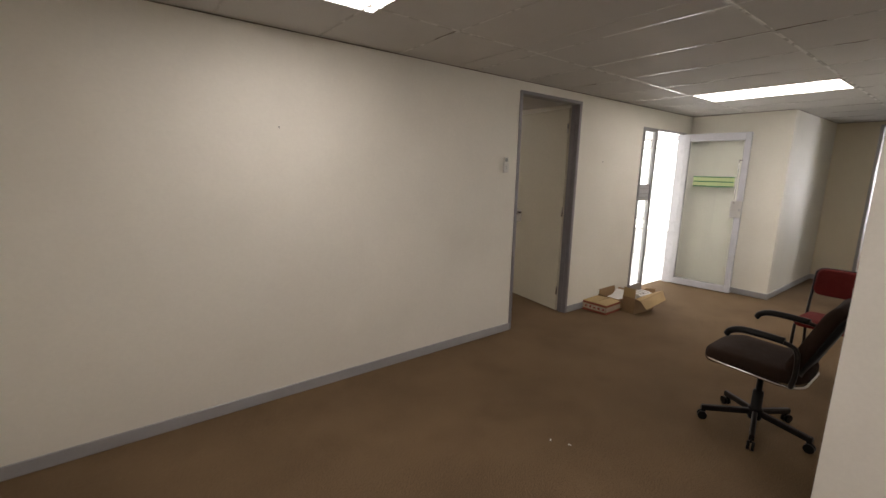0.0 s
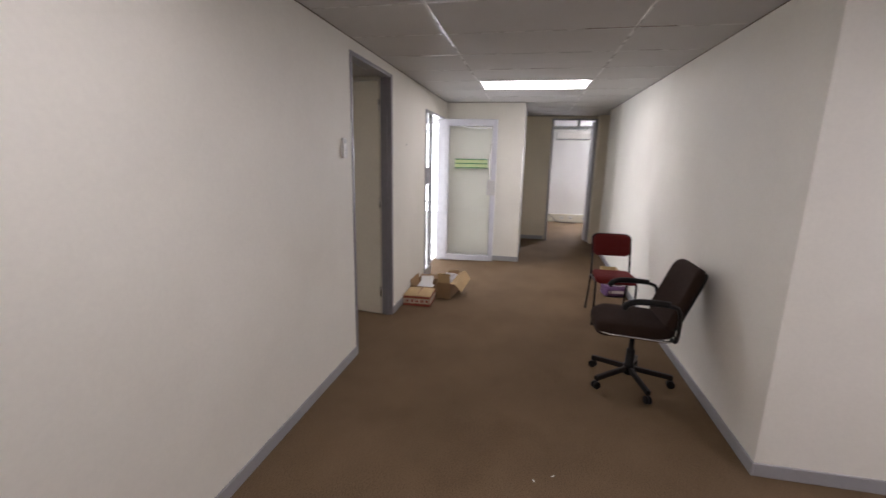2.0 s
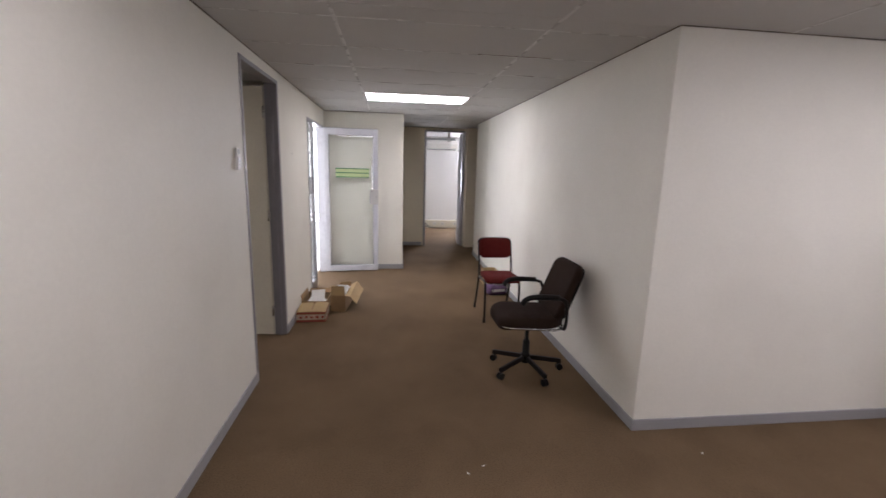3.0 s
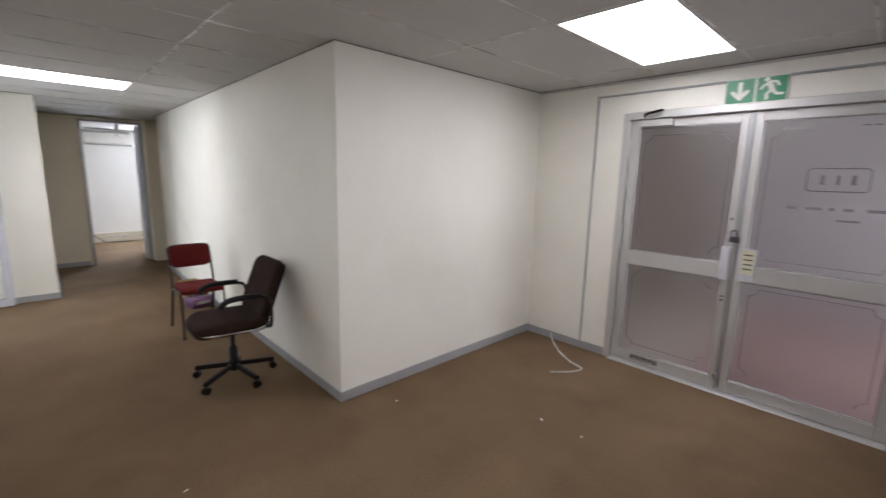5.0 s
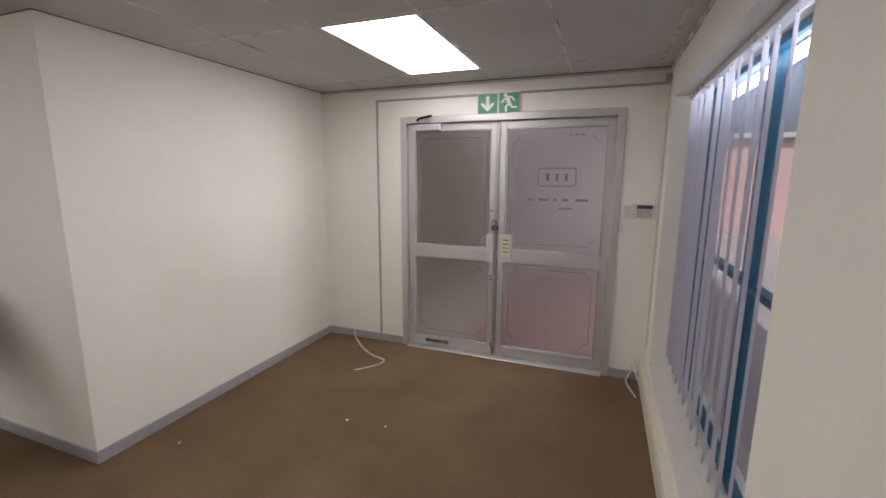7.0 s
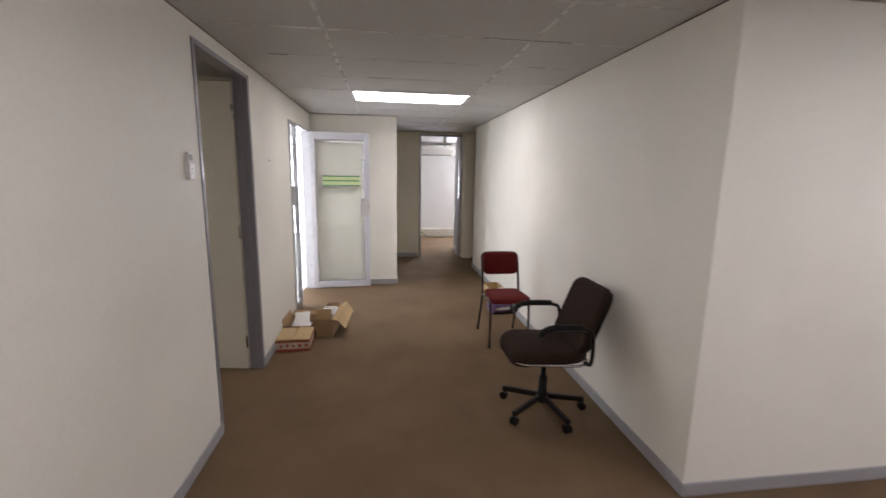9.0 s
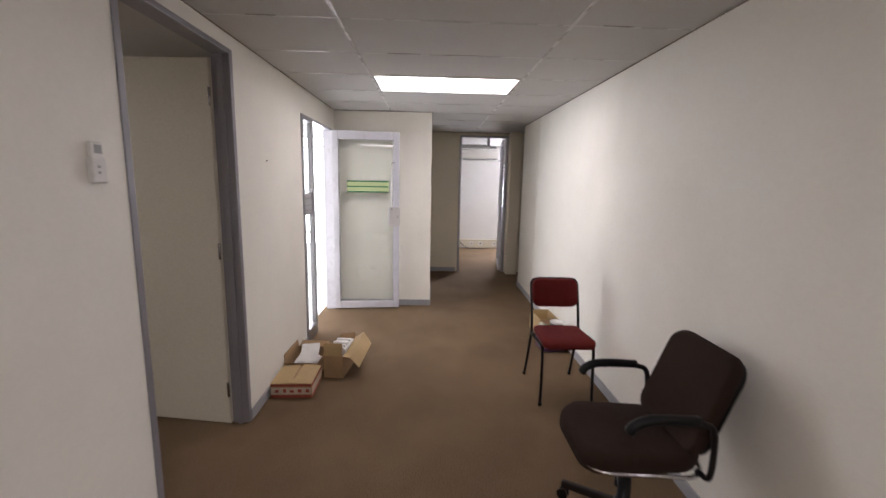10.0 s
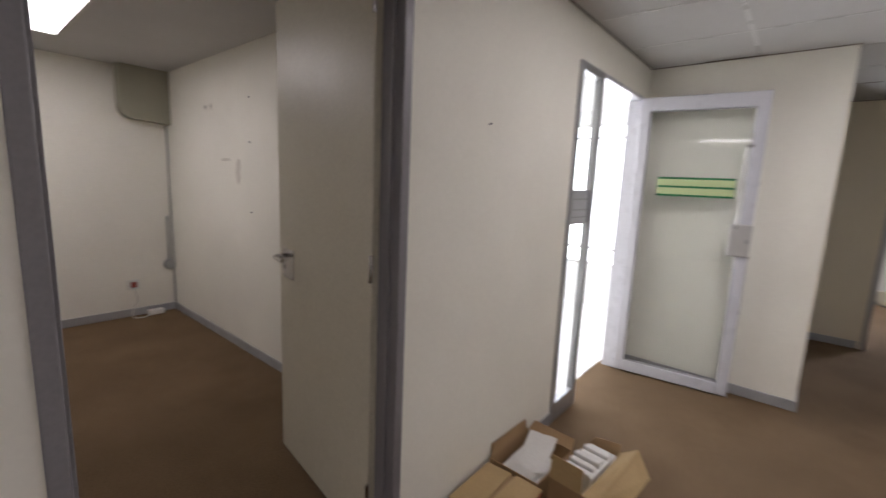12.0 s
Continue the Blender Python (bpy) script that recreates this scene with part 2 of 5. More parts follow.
def lathe(bm, profile, seg=20, at=(0, 0, 0)):
    """Turns (radius, height) pairs about z."""
    o, rings = Vector(at), []
    for r, z in profile:
        rings.append([bm.verts.new(o + Vector((r * math.cos(a), r * math.sin(a), z))) for a in (2 * math.pi * k / seg for k in range(seg))])
    for a, c in zip(rings, rings[1:]):
        for k in range(seg):
            bm.faces.new((a[k], a[(k + 1) % seg], c[(k + 1) % seg], c[k])).smooth = True
    bm.faces.new(rings[0][::-1])
    bm.faces.new(rings[-1])


def outline(w, d, r, n=6):
    pts = []
    for cx, cy, a0 in ((w / 2 - r, d / 2 - r, 0), (-w / 2 + r, d / 2 - r, 90), (-w / 2 + r, -d / 2 + r, 180), (w / 2 - r, -d / 2 + r, 270)):
        for k in range(n + 1):
            a = radians(a0 + 90 * k / n)
            pts.append((cx + r * math.cos(a), cy + r * math.sin(a)))
    return pts


def pad(bm, w, d, r, profile, shape=None):
    """A cushion: rounded rectangles of w x d, inset and raised along the profile; shape bends each point."""
    rings = []
    for inset, z in profile:
        ring = []
        for x, y in outline(w - 2 * inset, d - 2 * inset, max(0.004, r - inset)):
            p = Vector((x, y, z))
            ring.append(bm.verts.new(shape(p) if shape else p))
        rings.append(ring)
    n = len(rings[0])
    for a, c in zip(rings, rings[1:]):
        for k in range(n):
            bm.faces.new((a[k], a[(k + 1) % n], c[(k + 1) % n], c[k])).smooth = True
    bm.faces.new(rings[0][::-1]).smooth = True
    bm.faces.new(rings[-1]).smooth = True


def soft_profile(h, e, n=5, dome=0.0):
    low = [(e * (1 - math.sin(radians(90 * k / n))), e * (1 - math.cos(radians(90 * k / n)))) for k in range(n + 1)]
    high = [(i, h - z) for i, z in reversed(low)]
    out = low + high
    if dome:
        out += [(e + 0.05, h + dome * 0.6), (e + 0.11, h + dome * 0.9), (e + 0.16, h + dome)]
    return out


def mesh_of(name, bm, mat):
    bmesh.ops.recalc_face_normals(bm, faces=bm.faces[:])
    me = bpy.data.meshes.new(name)
    bm.to_mesh(me)
    bm.free()
    me.materials.append(mat)
    return me


def part(name, bm, mat, parent, label=""):
    ob = new(name, mesh_of(name, bm, mat))
    ob.parent = parent
    return tagged(ob, label)


def solid(name, bm, mat, label="", category="", group="", kind=""):
    return tagged(new(name, mesh_of(name, bm, mat)), label, category, group, kind)


def holder(name, m, label, category, group="", kind=""):
    ob = new(name)
    ob.empty_display_size = 0.1
    ob.matrix_basis = m
    return tagged(ob, label, category, group, kind)


def wall_cells(bm, along, a0, a1, b0, b1, z0, z1, holes=()):
    """A wall along 'x' or 'y' from a0 to a1, between b0 and b1 in depth, with holes (a0, a1, z0, z1)."""
    cuts_a = sorted({a0, a1, *[h[0] for h in holes], *[h[1] for h in holes]})
    for c0, c1 in zip(cuts_a, cuts_a[1:]):
        mid = (c0 + c1) / 2
        z = z0
        for h in sorted((h for h in holes if h[0] <= mid <= h[1]), key=lambda h: h[2]):
            if h[2] > z + 1e-4:
                box(bm, *((c0, c1, b0, b1) if along == "x" else (b0, b1, c0, c1)), z, h[2])
            z = h[3]
        if z1 > z + 1e-4:
            box(bm, *((c0, c1, b0, b1) if along == "x" else (b0, b1, c0, c1)), z, z1)


def wall(name, along, a0, a1, b0, b1, holes=(), mat=None, z1=2.43, label="cream painted plaster wall with faint scuffs"):
    bm = bmesh.new()
    wall_cells(bm, along, a0, a1, b0, b1, 0.0, z1, holes)
    bmesh.ops.remove_doubles(bm, verts=bm.verts[:], dist=0.0002)
    return solid(name, bm, mat or M_WALL, label, "wall", kind="structure")


# ---- structure ----
H, WT = 2.404, 0.095                      # ceiling height
YL, YR, XC, YE, XW = 3.676, 1.140, 2.595, -1.078, -0.405   # faces: left wall, right wall, corner wall, entrance wall, window wall
XA, YA, XF = 7.010, 2.497, 9.10                       # pier beside the glass door, its corner, far wall
DOOR_L = (3.401, 4.347, 2.315)   # side doorway: x from, x to, head
GLAZ = (5.665, 6.852, 2.160)   # glazed screen with the open glass door
ENT = (-0.124, 1.744, 2.138)    # entrance doors
WIN = (-0.87, 1.278, 0.25, 2.165)  # window recess: y from, y to, sill, head
FD = (1.190, 2.015, 2.352)        # far doorway

solid("floor", boxes((-0.69, 12.05, -1.16, 7.8, -0.10, 0.0)), M_CARPET, "worn brown short-pile office carpet", "floor", kind="structure")
solid("floor_side_room", boxes((4.98, 8.72, 3.80, 6.4, 0.0, 0.006)), M_TILE_FLOOR, "pale bright floor of the glazed side room", "floor", kind="structure")
# Guessed brown floor, added so the frosted left leaf looks darker and browner.
solid("floor_stair_head", boxes((1.15, 3.2, -4.3, -1.16, -0.10, 0.004)), M_LANDING_BROWN, "guessed grey-brown floor added to tint the frosted left leaf", "floor", kind="structure")
solid("floor_landing", boxes((-0.69, 1.15, -4.3, -1.16, -0.10, 0.004)), M_RED_FLOOR, "red-brown landing floor beyond the entrance doors", "floor", kind="structure")
solid("ceiling_slab", boxes((-0.69, 12.05, -4.42, 7.8, 2.46, 2.56)), M_SLAB, "dark slab above the ceiling", "ceiling", kind="structure")

wall("wall_left", "x", -0.60, 7.30, YL, YL + WT, [(DOOR_L[0], DOOR_L[1], 0, DOOR_L[2]), (GLAZ[0], GLAZ[1], 0, GLAZ[2])])
wall("wall_right", "x", XC, 7.18, YR - 0.12, YR)
wall("wall_right_far", "x", 7.18, 8.12, YR - 0.13, YR - 0.01, label="cream painted partition set back behind the corridor wall")
wall("wall_corner", "y", YE - 0.14, YR - 0.12, XC, XC + 0.12)
wall("wall_entrance", "x", XW - 0.25, XC, YE - 0.14, YE, [(ENT[0], ENT[1], 0, ENT[2])])
wall("wall_window", "y", YE, YL, XW - 0.30, XW, [(WIN[0], WIN[1], WIN[2], WIN[3])])
wall("wall_pier", "y", YA + 0.0, YL, XA, XA + 0.12)
wall("wall_alcove", "x", XA + 0.12, XF + 0.12, YA, YA + 0.12)
wall("wall_far", "y", -0.70, YA, XF, XF + 0.12, [(FD[0], FD[1], 0, FD[2])], M_WALL_BEIGE, label="beige painted partition at the corridor end")
wall("wall_far_return", "x", 8.00, XF, -0.82, -0.70, mat=M_WALL_BEIGE, label="beige painted wall closing the side passage")
wall("wall_far_side", "y", -0.70, YR - 0.13, 8.00, 8.12, mat=M_WALL_BEIGE, label="beige painted wall of the side passage")
wall("wall_room_back", "x", 2.75, 4.98, 7.64, 7.76)
wall("wall_room_side", "y", YL + WT, 7.64, 4.87, 4.98)
wall("wall_room_hidden", "y", YL + WT, 7.76, 2.63, 2.75)
wall("wall_side_room_end", "y", YL + WT, 6.4, 8.60, 8.72, mat=M_WALL_WHITE, holes=[(3.95, 6.2, 0.5, 2.25)], label="white wall of the bright side room")
wall("wall_side_room_front", "x", 7.30, 8.72, YL, YL + WT, mat=M_WALL_WHITE, label="white wall of the bright side room")
wall("wall_side_room_back", "x", 4.98, 8.72, 6.40, 6.52, [(5.3, 8.4, 0.45, 2.3)], M_WALL_WHITE, label="white wall with a wide window")
wall("wall_far_room_end", "y", -0.2, 3.4, 11.87, 11.99, [(-0.03, 0.87, 0.95, 2.02)], M_WALL_WHITE, label="white wall of the far office")
wall("wall_far_room_a", "x", XF + 0.12, 11.99, 3.40, 3.52, mat=M_WALL_WHITE, label="white wall of the far office")
wall("wall_far_room_b", "x", XF + 0.12, 11.99, -0.32, -0.20, mat=M_WALL_WHITE, label="white wall of the far office")
wall("wall_far_room_front", "y", YA + 0.12, 3.4, XF, XF + 0.12, mat=M_WALL_WHITE, label="white wall of the far office")
wall("wall_landing_back", "x", -0.69, 1.75, -4.42, -4.30, mat=M_LANDING, label="dim plaster wall of the landing")
# Guessed brown walls, added to darken the view through the frosted left leaf.
wall("wall_landing_stair", "x", 1.75, 3.2, -4.42, -4.30, mat=M_LANDING_BROWN, label="guessed brown wall added to tint the frosted left leaf")
wall("wall_landing_end", "y", -4.3, YE - 0.14, 3.08, 3.20, mat=M_LANDING_BROWN, label="dim plaster wall of the landing")
wall("wall_landing_side", "y", -4.3, YE - 0.14, -0.69, -0.56, [(-3.5, -1.7, 0.4, 2.2)], M_LANDING, label="landing wall with a window opening")


# ceiling: tiles of 1.2 x 0.6 m in a metal grid; the lamps take three cells
LAMPS = [(5.216, 5.832, 1.785, 2.992), (0.882, 1.486, -0.700, 0.480), (0.950, 1.570, 1.880, 3.090)]


def ceiling_main():
    bm, bars = bmesh.new(), bmesh.new()
    split = 2.63
    lobby = ([XW, -0.318, 0.282, 0.882, 1.486, 2.088, split], [YE, -0.700, 0.480, 1.780, 2.990, YL])
    corridor = ([split, 2.832, 3.432, 4.032, 4.632, 5.216, 5.832, 6.432, 7.052, 7.652, 8.252, 8.852, XF], [-0.70, 0.585, 1.785, 2.992, YL])
    rnd = random.Random(4)
    cells = [(x0, x1, y0, y1) for gx, gy in (lobby, corridor) for x0, x1 in zip(gx, gx[1:]) for y0, y1 in zip(gy, gy[1:])]
    for x0, x1, y0, y1 in cells:
        if x0 > 2.6 and y1 < 1.2 and x1 < 8.1:
            continue
        if any(a < (x0 + x1) / 2 < c and b < (y0 + y1) / 2 < d for a, c, b, d in LAMPS):
            continue
        dz = rnd.uniform(0.0, 0.0012)
        v = box(bm, x0 + 0.004, x1 - 0.004, y0 + 0.004, y1 - 0.004, H + dz, H + 0.014 + dz)
        for q in v:
            q.co.z += rnd.uniform(-0.0008, 0.0008)
    for gx, gy in (lobby, corridor):
        for y in gy[1:-1]:
            box(bars, gx[0], gx[-1], y - 0.009, y + 0.009, H - 0.0016, H + 0.02)
        for x in gx[1:-1]:
            for y0, y1 in zip(gy, gy[1:]):
                box(bars, x - 0.007, x + 0.007, y0 + 0.009, y1 - 0.009, H - 0.0011, H + 0.02)
    n = len(bm.faces)
    me = bpy.data.meshes.new("bars")
    bars.to_mesh(me)
    bars.free()
    bm.from_mesh(me)
    bm.faces.ensure_lookup_table()
    for f in bm.faces[n:]:
        f.material_index = 1
    ob = solid("ceiling", bm, M_TILE, "off-white suspended ceiling tiles in a metal grid", "ceiling", kind="structure")
    ob.data.materials.append(M_TBAR)


ceiling_main()
solid("ceiling_room", boxes((2.75, 4.87, YL + WT, 7.64, H, H + 0.03)), M_TILE, "off-white suspended ceiling of the side office", "ceiling", kind="structure")
solid("ceiling_side_room", boxes((4.98, 8.60, YL + WT, 6.4, H, H + 0.03)), M_TILE, "white ceiling of the bright side room", "ceiling", kind="structure")
solid("ceiling_far_room", boxes((XF + 0.12, 11.87, -0.2, 3.4, H + 0.01, H + 0.04)), M_TILE, "white ceiling of the far office", "ceiling", kind="structure")
solid("ceiling_landing", boxes((-0.56, 3.08, -4.3, YE - 0.14, H + 0.02, H + 0.05)), M_TILE, "plain landing ceiling", "ceiling", kind="structure")


# Dark strips below the tiles put the shade of open gaps into colour.
G = 0.007
bm = boxes((XW, XC, YE + 0.013, YE + 0.013 + G, H - 0.0045, H), (XC - G, XC - 0.0002, YE + 0.02, YR + G, H - 0.0045, H), (XC, 8.12, YR + 0.0002, YR + G, H - 0.0045, H),
           (XW + 0.013, XA, YL - G, YL - 0.0002, H - 0.0045, H), (XA - G, XA - 0.0002, YA, YL - G, H - 0.0045, H), (XA, XF, YA - G, YA - 0.0002, H - 0.0045, H), (XF - G, XF - 0.0002, -0.7, YA - G, H - 0.0045, H))
rnd = random.Random(8)
for x in (3.432, 4.032, 4.632, 5.852, 6.452, 7.052, 7.652, 8.252, 0.282, 2.088, 1.486):
    for k in range(2):
        y = rnd.uniform(1.3, 3.3) if x > 2.6 else rnd.uniform(-0.5, 3.2)
        if 5.2 < x < 5.9 and 1.7 < y < 3.1 or 0.8 < x < 1.55 and (y < 0.6 or y > 1.7):
            continue
        box(bm, x - 0.013, x - 0.0085, y, y + rnd.uniform(0.10, 0.34), H - 0.0012, H + 0.002)
box(bm, XA - 0.022, XA - 0.010, 2.95, 3.32, H - 0.003, H)
solid("trim_ceiling_gap", bm, M_GAP, "dark strips coloured as the shadow gap along the ceiling edge", "trim", kind="structure")


# skirtings, 75 mm high
def skirting(name, rows):
    bm = bmesh.new()
    for row in rows:
        rbox(bm, *row, 0.0, 0.075, r=0.003, seg=1)
    return solid(name, bm, M_SKIRT, "grey painted skirting board, scuffed", "skirting", kind="structure")


T = 0.012
skirting("baseboard_left", [(XW + 0.05, DOOR_L[0], YL - T, YL - 0.0005), (DOOR_L[1], GLAZ[0], YL - T, YL - 0.0005), (GLAZ[1], XA - T, YL - T, YL - 0.0005)])
skirting("baseboard_right", [(XC - T, 7.18, YR + 0.0005, YR + T), (7.182, 8.12, YR - 0.0095, YR - 0.01 + T)])
skirting("baseboard_corner", [(XC - T, XC - 0.0005, YE, YR)])
skirting("baseboard_entrance", [(ENT[1] + 0.001, XC - T, YE + 0.0005, YE + T), (XW, ENT[0] - 0.001, YE + 0.0005, YE + T)])
skirting("baseboard_pier", [(XA - T, XA - 0.0005, YA, YL - T), (XA - T, XF, YA - T, YA - 0.0005)])
skirting("baseboard_far", [(XF - T, XF - 0.0005, FD[1] + 0.03, YA - T)])
skirting("baseboard_room", [(2.75, 4.87, 7.64 - T, 7.6395), (4.87 - T, 4.8695, YL + 0.2, 7.64 - T)])


# ---- lamps in the ceiling ----
def ceiling_lamp(x0, x1, y0, y1, label):
    ob = holder("ceiling_light", pose((x0 + x1) / 2, (y0 + y1) / 2, H), label, "ceiling light", "ceiling panel lights")
    w, d = (x1 - x0) / 2 - 0.010, (y1 - y0) / 2 - 0.012
    part("frame", rboxes((-w, w, -d, -d + 0.018, -0.004, 0.03), (-w, w, d - 0.018, d, -0.004, 0.03),
                         (-w, -w + 0.018, -d + 0.018, d - 0.018, -0.004, 0.03), (w - 0.018, w, -d + 0.018, d - 0.018, -0.004, 0.03), r=0.002, seg=1), M_TBAR, ob)
    part("diffuser", boxes((-w + 0.018, w - 0.018, -d + 0.018, d - 0.018, 0.0, 0.01)), M_PANEL, ob, "glowing white diffuser")
    return ob


for x0, x1, y0, y1 in LAMPS:
    ceiling_lamp(x0, x1, y0, y1, "lit flush fluorescent panel in the tiled ceiling")
ceiling_lamp(3.39, 3.99, 5.72, 6.92, "lit flush fluorescent panel of the side office").location.z = H - 0.012


# ---- doors, screens and windows ----
def side_door():
    x0, x1, top = DOOR_L
    fr = holder("door_1", pose(0, 0, 0), "cream flush office door standing open in a grey steel frame", "door", kind="structure")
    y0, y1 = YL - 0.006, YL + WT + 0.006
    part("door_frame", rboxes((x0 - 0.006, x0 + 0.032, y0, y1, 0, top + 0.006), (x1 - 0.034, x1 + 0.006, y0, y1, 0, top + 0.006),
                              (x0 + 0.032, x1 - 0.034, y0, y1, top - 0.024, top + 0.006), r=0.004), M_FRAME_GREY, fr, "grey painted steel frame")
    part("door_stop", rboxes((x0 + 0.032, x0 + 0.044, y0 + 0.04, y0 + 0.07, 0, top - 0.024), (x1 - 0.048, x1 - 0.034, y0 + 0.04, y0 + 0.07, 0, top - 0.024), r=0.002, seg=1), M_FRAME_GREY, fr)
    leaf = part("leaf", rboxes((-0.040, 0.0, 0.0, 0.87, 0.012, 2.262), r=0.003), M_DOOR, fr, "cream painted flush leaf")
    leaf.matrix_basis = pose(x1 - 0.020, YL + WT + 0.008, 0, 0, 0, -8.5)
    part("edge_strip", rboxes((-0.041, 0.001, -0.004, -0.0005, 0.012, 2.262), r=0.001, seg=1), M_DOOR, leaf, "pale timber lipping")
    plate = part("handle_plate", rboxes((-0.044, -0.0405, 0.690, 0.828, 0.965, 1.110), r=0.0015), M_STEEL, leaf, "square steel handle plate")
    part("keyhole", rboxes((-0.0455, -0.0438, 0.793, 0.801, 1.003, 1.026), r=0.0006, seg=1), M_INK, plate)
    bm = bmesh.new()
    tube(bm, smooth_path([(-0.044, 0.795, 1.072), (-0.082, 0.795, 1.072), (-0.096, 0.783, 1.072), (-0.098, 0.765, 1.071), (-0.098, 0.690, 1.068)], 5), 0.0105)
    part("lever_handle", bm, M_STEEL, leaf, "steel lever handle")
    for z in (0.25, 1.15, 2.05):
        bm = bmesh.new()
        lathe(bm, [(0.007, z - 0.05), (0.008, z - 0.048), (0.008, z + 0.048), (0.007, z + 0.05)], 10, (-0.046, -0.006, 0))
        part("hinge", bm, M_STEEL, leaf)


side_door()


def frame_rows(x0, x1, z0, z1, w, y0, y1, bottom=None):
    b = w if bottom is None else bottom
    return [(x0, x0 + w, y0, y1, z0, z1), (x1 - w, x1, y0, y1, z0, z1), (x0 + w, x1 - w, y0, y1, z1 - w, z1), (x0 + w, x1 - w, y0, y1, z0, z0 + b)]


def pane(bm, parent, label="", mat=None):
    ob = part("pane", bm, mat or M_GLASS, parent, label)
    ob.visible_shadow = False
    return ob


def glazed_screen():
    x0, x1, top = GLAZ
    mid = 6.022
    sc = holder("window_1", pose(0, 0, 0), "aluminium framed glass side panel beside the open door", "window", kind="structure")
    part("window_frame", rboxes(*frame_rows(x0 - 0.006, mid, 0.0, top + 0.006, 0.045, YL - 0.012, YL + 0.040, 0.12), r=0.004), M_ALU_DARK, sc, "aluminium frame in a grey, shaded tone")
    part("door_head", rboxes((mid, x1, YL - 0.012, YL + WT - 0.005, top - 0.02, top + 0.006), r=0.003), M_ALU_WHITE, sc, "white aluminium head")
    part("door_jamb", rboxes((x1 - 0.035, x1 + 0.004, YL - 0.012, YL + WT - 0.005, 0.0, top - 0.02), r=0.003), M_ALU_WHITE, sc, "white aluminium jamb")
    part("privacy_band", boxes((x0 + 0.046, mid - 0.046, YL + 0.0085, YL + 0.0105, 1.245, 1.455)), M_BAND, sc, "grey film band across the glass")
    for z in (1.285, 1.33, 1.395):
        part("band_line", boxes((x0 + 0.05, mid - 0.05, YL + 0.007, YL + 0.0084, z, z + 0.008)), M_GREY_BOX, sc)
    pane(boxes((x0 + 0.038, mid - 0.044, YL + 0.012, YL + 0.018, 0.118, top - 0.038)), sc)


glazed_screen()


def glass_door():
    w, h = 0.785, 2.138
    d = holder("door_2", pose(6.812, YL - 0.014, 0.012, 0, 0, -84.0), "white aluminium glass door standing open near the wall", "door", kind="structure")
    f = part("door_frame", rboxes((0, 0.070, -0.022, 0.022, 0, h), (w - 0.070, w, -0.022, 0.022, 0, h), (0.070, w - 0.070, -0.022, 0.022, h - 0.098, h),
                                  (0.070, w - 0.070, -0.022, 0.022, 0, 0.088), r=0.006), M_ALU_WHITE, d, "white aluminium stiles and rails")
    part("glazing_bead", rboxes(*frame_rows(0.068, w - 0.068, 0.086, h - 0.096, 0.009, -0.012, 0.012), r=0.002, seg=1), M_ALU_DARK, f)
    pane(boxes((0.070, w - 0.070, -0.003, 0.003, 0.088, h - 0.098)), d, "clear glass pane")
    case = part("lock_case", rboxes((w - 0.128, w + 0.004, -0.046, -0.020, 1.030, 1.255), r=0.008, seg=3), M_ALU, d, "grey metal lock case")
    part("lock_cylinder", rboxes((w - 0.030, w - 0.014, -0.049, -0.0455, 1.125, 1.155), r=0.003), M_ALU_DARK, case)
    bm = bmesh.new()
    tube(bm, smooth_path([(w - 0.090, -0.022, 1.20), (w - 0.092, -0.052, 1.24), (w - 0.092, -0.056, 1.30), (w - 0.092, -0.056, 1.74), (w - 0.092, -0.050, 1.775), (w - 0.060, -0.024, 1.78)], 5), 0.007, 8)
    part("pull_handle", bm, M_STEEL, d, "thin steel pull handle")
    for z in (0.62, 1.52):
        part("bolt", rboxes((w - 0.004, w + 0.004, -0.010, 0.010, z, z + 0.03), r=0.002, seg=1), M_STEEL, d)
    for z in (1.556, 1.494, 1.432):
        part("stripe", boxes((0.165, 0.655, -0.0055, -0.0035, z - 0.0075, z + 0.0075)), M_STRIPE_G, d, "dark green vinyl stripe")
    for z in (1.525, 1.463):
        part("stripe", boxes((0.165, 0.655, -0.0052, -0.0035, z - 0.0230, z + 0.0230)), M_STRIPE_Y, d, "lime vinyl stripe")


glass_door()


def decor_lines(parent, x0, x1, z0, z1, y, notch=0.055, broken=()):
    """Etched border with notched corners on a frosted pane."""
    t = 0.0035
    rows = [(x0 + notch, x1 - notch, z1 - t, z1), (x0 + notch, x1 - notch, z0, z0 + t), (x0, x0 + t, z0 + notch, z1 - notch), (x1 - t, x1, z0 + notch, z1 - notch)]
    for i, (a, c, e, g) in enumerate(rows):
        if i not in broken:
            part("etched_line", boxes((a, c, y, y + 0.0015, e, g)), M_ETCH, parent)
    for sx, sz, a0 in ((x0, z1, 270), (x1, z1, 180), (x1, z0, 90), (x0, z0, 0)):
        bm = bmesh.new()
        tube(bm, [(sx + notch * math.cos(radians(a0 + 90 * k / 6)), y + 0.0008, sz + notch * math.sin(radians(a0 + 90 * k / 6))) for k in range(7)], 0.0022, 5)
        part("etched_line", bm, M_ETCH, parent)


